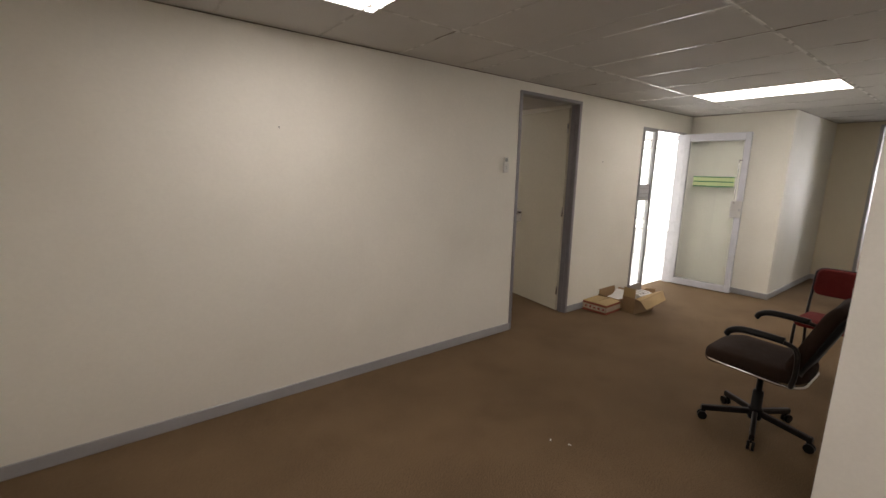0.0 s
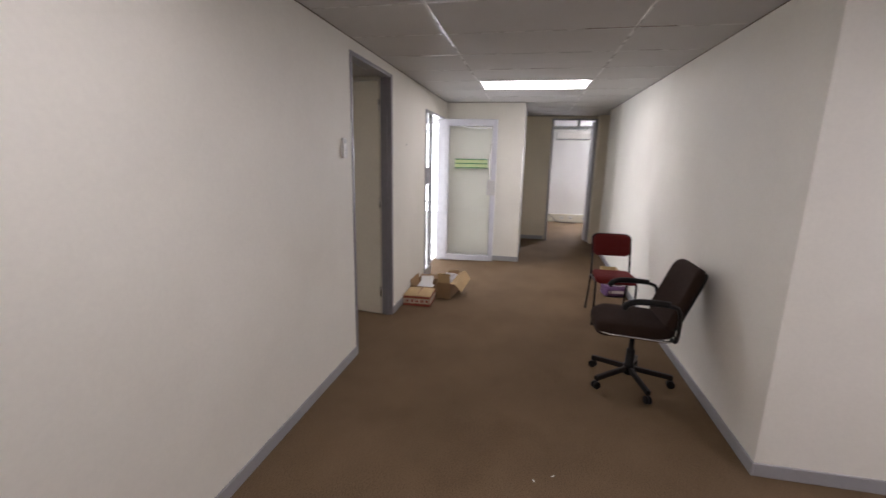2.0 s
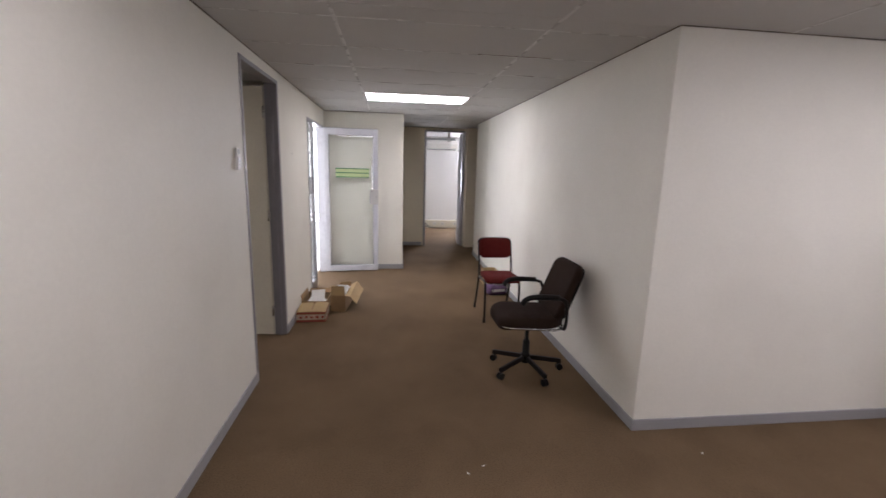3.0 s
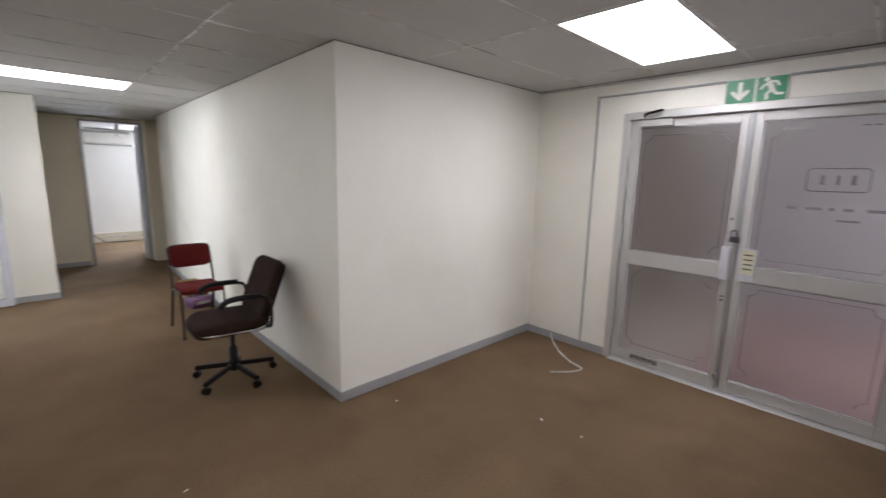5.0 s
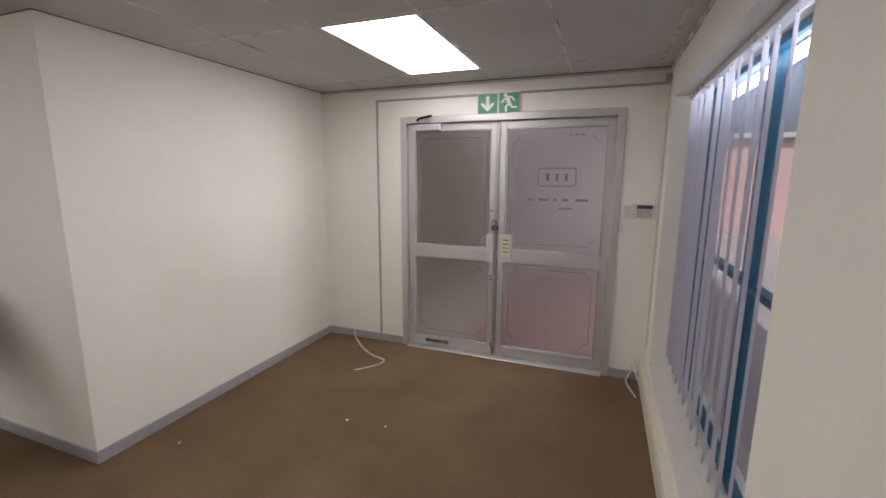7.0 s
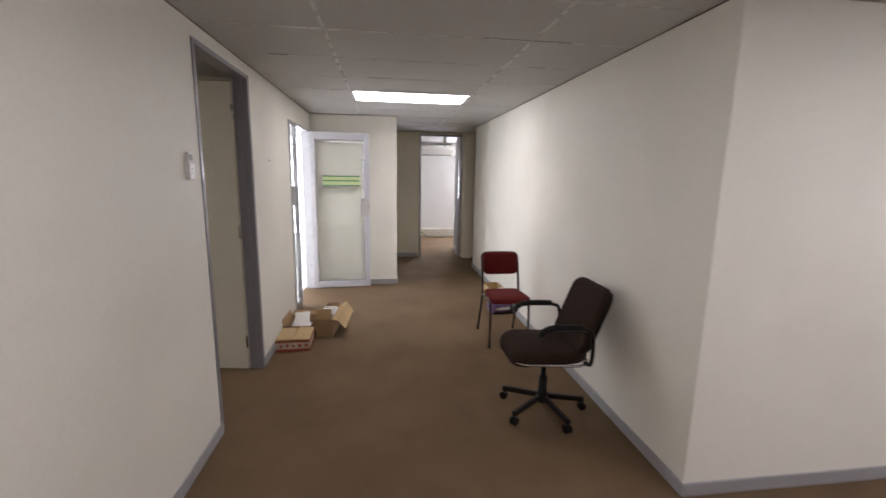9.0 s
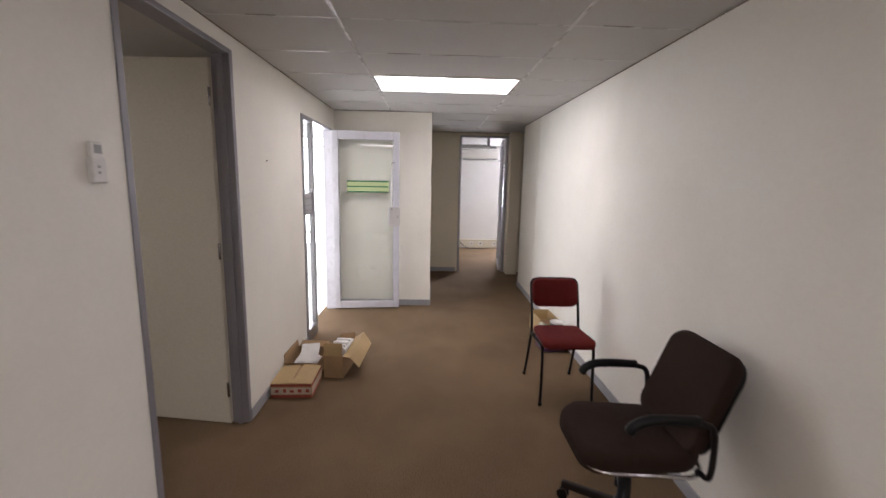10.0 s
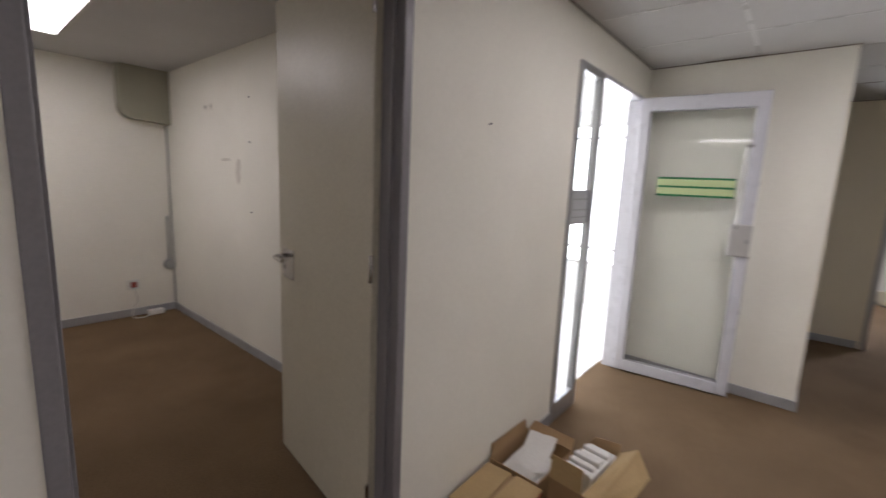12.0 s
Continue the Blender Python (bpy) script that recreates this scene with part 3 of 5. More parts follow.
def entrance_leaf(x0, x1, name):
    """One leaf: stiles, three rails, two frosted panes. Faces +y towards the room."""
    y0, y1 = YE - 0.075, YE - 0.032
    d = holder(name, pose(0, 0, 0), "closed aluminium entrance door leaf with two frosted panes", "door", "entrance door leaves", kind="structure")
    z0, z1 = 0.012, 2.080
    part("stile", rboxes((x0, x0 + 0.062, y0, y1, z0, z1), r=0.004), M_ALU, d)
    part("stile", rboxes((x1 - 0.062, x1, y0, y1, z0, z1), r=0.004), M_ALU, d)
    part("top_rail", rboxes((x0 + 0.062, x1 - 0.062, y0, y1, z1 - 0.065, z1), r=0.004), M_ALU, d)
    part("middle_rail", rboxes((x0 + 0.062, x1 - 0.062, y0, y1, 0.880, 1.000), r=0.004), M_ALU, d)
    part("bottom_rail", rboxes((x0 + 0.062, x1 - 0.062, y0, y1, z0, 0.105), r=0.004), M_ALU, d)
    for a, c in ((0.105, 0.880), (1.000, z1 - 0.065)):
        part("glazing_bead", rboxes(*frame_rows(x0 + 0.060, x1 - 0.060, a - 0.002, c + 0.002, 0.009, y0 + 0.008, y1 - 0.006), r=0.001, seg=1), M_ALU_DARK, d)
        pane(boxes((x0 + 0.062, x1 - 0.062, y0 + 0.018, y0 + 0.024, a, c)), d, "frosted glass pane", M_FROST)
    return d, y0 + 0.0245


def entrance():
    x0, x1, top = ENT
    fr = holder("entrance_frame", pose(0, 0, 0), "anodised aluminium double door frame", "door frame", kind="structure")
    part("outer_frame", rboxes((x0 - 0.004, x0 + 0.05, YE - 0.10, YE + 0.012, 0, top), (x1 - 0.05, x1 + 0.004, YE - 0.10, YE + 0.012, 0, top),
                               (x0 + 0.05, x1 - 0.05, YE - 0.10, YE + 0.012, top - 0.055, top + 0.004), r=0.004), M_ALU, fr)
    part("threshold", rboxes((x0 + 0.05, x1 - 0.05, YE - 0.11, YE + 0.045, 0.0, 0.008), r=0.003, seg=1), M_ALU, fr, "worn aluminium threshold strip")
    meet = 0.850
    a, ya = entrance_leaf(meet + 0.003, x1 - 0.055, "door_3")
    b, yb = entrance_leaf(x0 + 0.055, meet - 0.003, "door_4")
    decor_lines(a, meet + 0.115, x1 - 0.165, 1.055, 1.955, ya, broken=(1,))
    decor_lines(a, meet + 0.115, x1 - 0.165, 0.17, 0.840, ya, broken=(0, 2))
    decor_lines(b, x0 + 0.165, meet - 0.115, 1.055, 1.955, yb, broken=(0, 2))
    decor_lines(b, x0 + 0.165, meet - 0.115, 0.17, 0.840, yb, broken=(1,))
    part("etched_line", boxes((0.50, 0.66, yb, yb + 0.0015, 1.952, 1.956)), M_SIGN_WHITE, b, "clear gap in the etched border")
    for x in (0.16, 0.21, 0.26):
        part("etched_line", boxes((x, x + 0.03, yb, yb + 0.0015, 1.952, 1.957)), M_INK, b)
    # lettered badge, as plain shapes
    bm = bmesh.new()
    ring = [(0.366 + x, yb + 0.001, 1.622 + z) for x, z in outline(0.300, 0.145, 0.025, 4)]
    tube(bm, ring + [ring[0]], 0.0028, 5)
    part("badge_border", bm, M_INK, b, "dark rounded border etched on the glass")
    for x, w in ((0.290, 0.022), (0.362, 0.018), (0.438, 0.026)):
        bm = bmesh.new()
        rbox(bm, x - w / 2, x + w / 2, yb, yb + 0.002, 1.592, 1.652, r=0.0008, seg=1)
        part("badge_letter", bm, M_ETCH, b)
    for x, w in ((0.16, 0.10), (0.29, 0.05), (0.37, 0.03), (0.46, 0.09), (0.57, 0.06)):
        part("lettering_bar", boxes((x - w / 2, x + w / 2, yb, yb + 0.0015, 1.427, 1.446)), M_ETCH, b)
    part("lettering_bar", boxes((0.23, 0.34, yb, yb + 0.0015, 1.360, 1.372)), M_ETCH, b)
    # furniture of the leaves
    y = YE - 0.032
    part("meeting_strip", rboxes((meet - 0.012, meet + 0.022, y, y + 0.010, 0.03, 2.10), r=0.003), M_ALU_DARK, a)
    part("lock_plate", rboxes((meet + 0.028, meet + 0.088, y, y + 0.016, 0.875, 1.125), r=0.004), M_ALU_WHITE, a, "pale lock cover plate")
    part("push_plate", rboxes((meet - 0.135, meet - 0.030, y, y + 0.014, 0.885, 1.125), r=0.004), M_ALU_WHITE, b, "pale push plate")
    part("notice_card", boxes((meet - 0.125, meet - 0.045, y + 0.0145, y + 0.016, 0.94, 1.115)), M_YELLOW, b, "pale yellow printed card")
    for k in range(4):
        part("print_bar", boxes((meet - 0.115, meet - 0.06, y + 0.0162, y + 0.0170, 0.975 + 0.034 * k, 0.984 + 0.034 * k)), M_INK, b)
    bm = bmesh.new()
    rbox(bm, meet - 0.02, meet + 0.04, y + 0.01, y + 0.045, 1.165, 1.205, r=0.004)
    tube(bm, smooth_path([(meet + 0.0, y + 0.03, 1.20), (meet + 0.0, y + 0.035, 1.245), (meet + 0.03, y + 0.035, 1.245), (meet + 0.03, y + 0.03, 1.20)], 5), 0.005, 8)
    part("padlock", bm, M_INK, a, "dark padlock on a hasp")
    for z in (1.33, 0.72, 0.75):
        bm = bmesh.new()
        lathe(bm, [(0.009, 0), (0.009, 0.006), (0.006, 0.008)], 12)
        bmesh.ops.rotate(bm, verts=bm.verts[:], cent=(0, 0, 0), matrix=Matrix.Rotation(radians(-90), 3, "X"))
        bmesh.ops.translate(bm, verts=bm.verts[:], vec=(meet + 0.045, y, z))
        part("keyhole", bm, M_INK, a)
    bm = bmesh.new()
    tube(bm, [(meet + 0.012, y + 0.014, 0.02), (meet + 0.012, y + 0.014, 0.16)], 0.008, 8)
    rbox(bm, meet - 0.006, meet + 0.030, y + 0.004, y + 0.022, 0.10, 0.14, r=0.003)
    part("drop_bolt", bm, M_STEEL, a, "steel drop bolt")
    bm = bmesh.new()
    rbox(bm, 1.29, 1.52, y, y + 0.012, 0.045, 0.085, r=0.003)
    tube(bm, smooth_path([(1.33, y + 0.01, 0.065), (1.33, y + 0.04, 0.065), (1.36, y + 0.046, 0.065), (1.45, y + 0.046, 0.065), (1.48, y + 0.04, 0.065), (1.48, y + 0.01, 0.065)], 4), 0.006, 8)
    part("kick_handle", bm, M_STEEL, a, "small steel handle on the bottom rail")
    closer = part("door_closer", rboxes((1.36, 1.60, y, y + 0.05, 2.020, 2.075), r=0.006), M_ALU, a, "aluminium door closer body")
    bm = bmesh.new()
    tube(bm, smooth_path([(1.57, y + 0.03, 2.085), (1.57, y + 0.05, 2.115), (1.48, y + 0.10, 2.125), (1.44, y + 0.06, 2.14)], 5), 0.010, 8)
    part("closer_arm", bm, M_BLACK, closer, "dark folded closer arm")
    for lf, x in ((a, x1 - 0.052), (b, x0 + 0.052)):
        for z in (0.28, 1.05, 1.85):
            bm = bmesh.new()
            lathe(bm, [(0.008, z - 0.055), (0.010, z - 0.05), (0.010, z + 0.05), (0.008, z + 0.055)], 10, (x, y + 0.006, 0))
            part("hinge", bm, M_ALU, lf)
    bm = bmesh.new()
    tube(bm, smooth_path([(x0 + 0.10, y + 0.01, 2.07), (x0 + 0.075, y + 0.03, 2.02), (x0 + 0.078, y + 0.03, 1.90), (x0 + 0.08, y + 0.01, 1.86)], 5), 0.005, 8)
    part("wire_loop", bm, M_CABLE, b)


entrance()


def lobby_window():
    y0, y1, z0, z1 = WIN
    xi, xo = -0.655, -0.595
    w = holder("window_2", pose(0, 0, 0), "teal framed window with clear panes behind the blind", "window", kind="structure")
    bars = [y0 + 0.02, -0.61, 0.34, y1 - 0.06]
    for i, y in enumerate(bars):
        part("mullion", rboxes((xi, xo, y - 0.022, y + 0.022, z0, z1), r=0.004), M_TEAL, w)
    for z in (z0 + 0.022, 1.17, z1 - 0.022):
        part("transom", rboxes((xi + 0.004, xo - 0.004, y0, y1, z - 0.0165, z + 0.0165), r=0.004), M_TEAL, w)
    for a, c in zip(bars, bars[1:]):
        for e, g in ((z0 + 0.042, 1.15), (1.19, z1 - 0.042)):
            pane(boxes((-0.628, -0.623, a + 0.020, c - 0.020, e, g)), w)
    part("window_sill", rboxes((xo, XW + 0.004, y0 + 0.001, y1 - 0.001, z0, z0 + 0.012), r=0.004), M_SILL, w, "cream painted sill board")


lobby_window()


def vertical_blind():
    y0, y1, z0, z1 = WIN
    x = -0.515
    b = holder("vertical_blind", pose(0, 0, 0), "pale grey fabric vertical blind with slats half open", "blind")
    part("headrail", rboxes((x - 0.022, x + 0.022, y0 + 0.02, y1 - 0.02, z1 - 0.035, z1 - 0.002), r=0.004), M_ALU_WHITE, b, "white aluminium headrail")
    rnd = random.Random(11)
    n = 16
    slat = None
    for i in range(n):
        y = y0 + 0.07 + (y1 - y0 - 0.14) * i / (n - 1)
        if slat is None:
            bm = bmesh.new()
            cols = [(-0.0635 + 0.127 * k / 6, 0.004 * math.cos(math.pi * (k / 6 - 0.5))) for k in range(7)]
            for side in (0.0006, -0.0006):
                lo = [bm.verts.new((c, o + side, 0.36)) for c, o in cols]
                hi = [bm.verts.new((c, o + side, z1 - 0.05)) for c, o in cols]
                for k in range(6):
                    bm.faces.new((lo[k], lo[k + 1], hi[k + 1], hi[k])).smooth = True
            me = mesh_of("slat", bm, M_BLIND)
            bm = bmesh.new()
            rbox(bm, -0.030, 0.030, -0.003, 0.003, 0.335, 0.362, r=0.002, seg=1)
            me_w = mesh_of("slat_weight", bm, M_PLASTIC)
            bm = bmesh.new()
            rbox(bm, -0.009, 0.009, -0.004, 0.004, z1 - 0.052, z1 - 0.033, r=0.002, seg=1)
            me_h = mesh_of("slat_hook", bm, M_PLASTIC)
            slat = True
        s = new("slat", me)
        s.parent = b
        s.matrix_basis = pose(x, y, 0, rnd.uniform(-0.25, 0.25), 0, 70 + rnd.uniform(-3.0, 3.0))
        for nm, q in (("slat_weight", me_w), ("slat_hook", me_h)):
            o = new(nm, q)
            o.parent = s
    bm = bmesh.new()
    pts = []
    for i in range(n):
        y = y0 + 0.07 + (y1 - y0 - 0.14) * i / (n - 1)
        pts += [(x + 0.03, y, 0.345), (x + 0.03, y + 0.065, 0.318)]
    tube(bm, pts[:-1], 0.0018, 5)
    part("bottom_chain", bm, M_PLASTIC, b, "thin white spacer chain")


vertical_blind()


def far_doorway():
    y0, y1, top = FD
    f = holder("door_5", pose(0, 0, 0), "aluminium framed far doorway with its glass leaf folded back", "door", kind="structure")
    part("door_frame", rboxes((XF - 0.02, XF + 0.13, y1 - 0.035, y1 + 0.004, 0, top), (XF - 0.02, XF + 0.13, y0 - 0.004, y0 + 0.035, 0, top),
                              (XF - 0.02, XF + 0.13, y0 + 0.035, y1 - 0.035, top - 0.03, top + 0.004), r=0.003), M_ALU_DARK, f, "aluminium frame in a grey, shaded tone")
    leaf = part("leaf", rboxes((0.0, 0.06, -0.02, 0.02, 0.01, top - 0.04), (0.74, 0.80, -0.02, 0.02, 0.01, top - 0.04), (0.06, 0.74, -0.02, 0.02, 0.01, 0.09), (0.06, 0.74, -0.02, 0.02, top - 0.1, top - 0.04), r=0.003), M_ALU_WHITE, f, "aluminium glass leaf")
    leaf.matrix_basis = pose(XF + 0.125, y0 + 0.058, 0, 0, 0, -7)
    pane(boxes((0.06, 0.74, -0.003, 0.003, 0.09, top - 0.1)), leaf)
    part("jamb_panel", rboxes((XF - 0.20, XF - 0.001, y0 - 0.20, y0 - 0.012, 0.0, H), r=0.006), M_WALL_BEIGE, f, "beige painted jamb panel")
    part("head_bracket", rboxes((XF + 0.03, XF + 0.05, 1.50, 1.545, top - 0.21, top - 0.03), (XF + 0.0, XF + 0.05, 1.50, 1.545, top - 0.22, top - 0.20), r=0.002), M_ALU, f, "hanging aluminium bracket")


far_doorway()


solid("trim_cover_strip", rboxes((7.165, 7.195, YR - 0.001, YR + 0.006, 0.0765, H - 0.006), r=0.002, seg=1), M_WALL, "cream cover strip over the wall joint", "trim", kind="structure")


# ---- entrance lobby things ----
def stroke(bm, xa, za, xb, zb, r, y):
    """A flat bar with round ends, a millimetre thick."""
    a = math.atan2(zb - za, xb - xa)
    ring = [(xb + r * math.cos(a + radians(k)), zb + r * math.sin(a + radians(k))) for k in range(-90, 91, 22)]
    ring += [(xa + r * math.cos(a + radians(k)), za + r * math.sin(a + radians(k))) for k in range(90, 271, 22)]
    front = [bm.verts.new((x, y + 0.001, z)) for x, z in ring]
    back = [bm.verts.new((x, y, z)) for x, z in ring]
    bm.faces.new(front[::-1])
    for k in range(len(ring)):
        q = (k + 1) % len(ring)
        bm.faces.new((front[k], front[q], back[q], back[k]))


def exit_signs():
    for i, x in enumerate((0.675, 0.854)):
        s = holder("exit_sign", pose(x, YE + 0.0125, 2.132) @ Matrix.Diagonal((0.955, 1.0, 0.90, 1.0)), ("green emergency exit sign with a pale figure and door" if i == 0 else "green emergency exit sign with a pale down arrow"), "exit sign", "exit signs over the entrance")
        part("plate", rboxes((0, 0.186, 0, 0.004, 0, 0.186), r=0.002, seg=1), M_SIGN_WHITE, s, "pale sign plate")
        part("field", boxes((0.007, 0.179, 0.004, 0.0048, 0.007, 0.179)), M_GREEN, s, "green field")

        strokes = ([(0.028, [(0.093, 0.150), (0.093, 0.060)]), (0.026, [(0.048, 0.088), (0.093, 0.040), (0.138, 0.088)])] if i == 1 else
                   [(0.034, [(0.108, 0.132), (0.090, 0.084)]), (0.015, [(0.106, 0.138), (0.140, 0.122), (0.154, 0.098)]),
                    (0.015, [(0.100, 0.144), (0.070, 0.142), (0.052, 0.114)]), (0.019, [(0.094, 0.082), (0.120, 0.058), (0.117, 0.024)]),
                    (0.019, [(0.088, 0.080), (0.064, 0.054), (0.030, 0.052)]), (0.031, [(0.1255, 0.160), (0.125, 0.160)])])
        bm, lift = bmesh.new(), 0.0049
        for width, pts in strokes:
            for (xa, za), (xb, zb) in zip(pts, pts[1:]):
                stroke(bm, xa, za, xb, zb, width / 2, lift)
                lift += 0.0002
        part("figure" if i == 0 else "arrow", bm, M_SIGN_WHITE, s)


exit_signs()


def alarm_keypad():
    k = holder("alarm_keypad", pose(-0.379, YE + 0.0005, 1.317), "white alarm keypad with a dark display on the wall", "keypad")
    part("body", rboxes((0, 0.155, 0, 0.026, 0, 0.112), r=0.006), M_PLASTIC, k)
    part("display", rboxes((0.022, 0.133, 0.026, 0.028, 0.072, 0.100), r=0.001, seg=1), M_LCD, k, "dark display")
    me = mesh_of("key", rboxes((0, 0.015, 0, 0.004, 0, 0.010), r=0.0015, seg=1), M_GREY_BOX)
    for r in range(4):
        for c in range(5):
            o = new("key", me)
            o.parent = k
            o.location = (0.026 + c * 0.022, 0.0262, 0.010 + r * 0.0145)
    s = holder("light_switch", pose(-0.210, YE + 0.0005, 1.315), "white wall switch plate beside the entrance", "switch")
    part("plate", rboxes((0, 0.058, 0, 0.008, 0, 0.10), r=0.003), M_PLASTIC, s)
    part("rocker", rboxes((0.017, 0.041, 0.008, 0.013, 0.03, 0.07), r=0.002, seg=1), M_CREAM_PLASTIC, s)
    s = holder("door_release", pose(-0.175, YE + 0.0005, 1.205), "small cream door release button box", "switch")
    part("body", rboxes((0, 0.036, 0, 0.018, 0, 0.062), r=0.004), M_CREAM_PLASTIC, s)
    part("button", rboxes((0.010, 0.026, 0.018, 0.022, 0.02, 0.04), r=0.002, seg=1), M_PLASTIC, s)


alarm_keypad()


def conduit():
    c = holder("cable_conduit", pose(0, 0, 0), "grey surface conduit round the entrance doors", "conduit", kind="structure")
    part("run", rboxes((1.976, 1.992, YE + 0.0005, YE + 0.016, 0.076, 2.283), r=0.003), M_GREY_BOX, c)
    part("run", rboxes((XW + 0.001, 1.992, YE + 0.0005, YE + 0.016, 2.284, 2.300), r=0.003), M_GREY_BOX, c)
    part("run", rboxes((XW + 0.001, XW + 0.017, YE + 0.0165, YE + 0.032, 0.30, 2.286), r=0.003), M_CREAM_PLASTIC, c)
    part("junction_box", rboxes((XW + 0.001, XW + 0.045, YE + 0.017, YE + 0.06, 2.30, 2.35), r=0.004), M_GREY_BOX, c)
    part("cornice", rboxes((XW + 0.0005, XC - 0.0005, YE + 0.0005, YE + 0.012, H - 0.022, H - 0.004), (XW + 0.0005, XW + 0.012, YE + 0.013, YL - 0.0005, H - 0.022, H - 0.004), r=0.002, seg=1), M_TBAR, c, "pale ceiling edge trim")


conduit()


def trunking():
    t = holder("cable_trunking", pose(0, 0, 0), "cream plastic cable trunking along the window wall", "trunking", kind="structure")
    part("body", rboxes((XW + 0.0005, XW + 0.045, YE + 0.013, YL - 0.013, 0.0, 0.165), r=0.005), M_CREAM_PLASTIC, t)
    for k in range(4):
        part("cover", rboxes((XW + 0.0455, XW + 0.051, YE + 0.03 + 1.17 * k, YE + 0.03 + 1.16 * (k + 1), 0.075, 0.150), r=0.002, seg=1), M_CREAM_PLASTIC, t)
    bm = bmesh.new()
    tube(bm, smooth_path([(XW + 0.075, -0.70, 0.16), (XW + 0.10, -0.82, 0.20), (XW + 0.12, -0.95, 0.22), (XW + 0.10, -1.01, 0.12), (XW + 0.14, -0.98, 0.03), (XW + 0.11, -0.86, 0.012), (XW + 0.085, -0.72, 0.03)], 6), 0.006, 8)
    solid("loose_cable", bm, M_CABLE, "loop of loose white cable by the trunking", "cable")


trunking()


def chain():
    c = holder("door_chain", pose(0, 0, 0), "loose pale steel chain lying on the carpet", "chain")
    path = smooth_path([(2.285, -1.05, 0.075), (2.25, -1.02, 0.012), (2.06, -0.83, 0.007), (1.88, -0.71, 0.007), (1.735, -0.655, 0.007), (1.74, -0.56, 0.007), (1.80, -0.47, 0.007), (1.865, -0.395, 0.007)], 24)
    bm = bmesh.new()
    ring = [(0.013 * math.cos(a) * 1.0, 0.0075 * math.sin(a), 0) for a in (2 * math.pi * k / 8 for k in range(9))]
    tube(bm, ring, 0.0026, 5)
    me = mesh_of("link", bm, M_CABLE)
    walked, last, i = 0.0, path[0], 0
    for p in path[1:]:
        walked += (p - last).length
        if walked > 0.018:
            d = (p - last).normalized()
            o = new("link", me)
            o.parent = c
            turn = d.to_track_quat("X", "Z").to_matrix().to_4x4()
            o.matrix_basis = Matrix.Translation(p) @ turn @ pose(0, 0, 0, 20 if i % 2 else 70, 0, 0)
            walked, i = 0.0, i + 1
        last = p


chain()


def litter():
    rnd = random.Random(5)
    for i, (x, y) in enumerate([(2.29, 2.26), (2.345, 2.165), (1.239, 0.234), (2.34, 0.844), (1.519, 0.258)]):
        bm = bmesh.new()
        s = rnd.uniform(0.006, 0.011)
        v = box(bm, -s, s, -s * 0.4, s * 0.4, 0.0, 0.003)
        for q in v:
            q.co += Vector((rnd.uniform(-1, 1), rnd.uniform(-1, 1), 0)) * s * 0.4
        o = solid("paper_scrap", bm, M_PAPER, "tiny torn scrap of white paper on the carpet", "scrap", "scraps on the carpet")
        o.matrix_basis = pose(x, y, 0.001, 0, 0, rnd.uniform(0, 180))


litter()


# ---- corridor things ----
def remote_holder():
    r = holder("remote_control", pose(3.238, YL - 0.0005, 1.570), "white air conditioner remote in a wall cradle", "remote control")
    part("cradle", rboxes((-0.030, 0.030, -0.024, 0, 0.0, 0.085), r=0.005), M_PLASTIC, r)
    part("body", rboxes((-0.024, 0.024, -0.020, -0.003, 0.012, 0.140), r=0.005), M_PLASTIC, r)
    part("display", rboxes((-0.017, 0.017, -0.0215, -0.0201, 0.100, 0.130), r=0.0005, seg=1), M_GREY_BOX, r, "grey display")
    for k in range(2):
        part("button", rboxes((-0.012, -0.002, -0.0262, -0.0241, 0.05 - 0.02 * k, 0.06 - 0.02 * k), r=0.001, seg=1), M_GREY_BOX, r)


remote_holder()


def wall_nails():
    for x, z in ((1.212, 1.822), (4.82, 1.713)):
        bm = bmesh.new()
        lathe(bm, [(0.004, 0), (0.004, 0.008), (0.002, 0.010)], 8)
        bmesh.ops.rotate(bm, verts=bm.verts[:], cent=(0, 0, 0), matrix=Matrix.Rotation(radians(90), 3, "X"))
        o = solid("wall_nail", bm, M_INK, "small dark nail stuck in the wall", "nail", "nails in the walls")
        o.location = (x, YL, z)
    for y, z in ((5.875, 2.025), (5.880, 1.700), (5.880, 1.170), (6.56, 2.01), (6.66, 2.01)):
        bm = bmesh.new()
        lathe(bm, [(0.006, 0), (0.006, 0.006), (0.003, 0.008)], 8)
        bmesh.ops.rotate(bm, verts=bm.verts[:], cent=(0, 0, 0), matrix=Matrix.Rotation(radians(-90), 3, "Y"))
        o = solid("wall_nail", bm, M_INK, "small dark nail stuck in the wall", "nail", "nails in the walls")
        o.location = (4.87, y, z)


wall_nails()


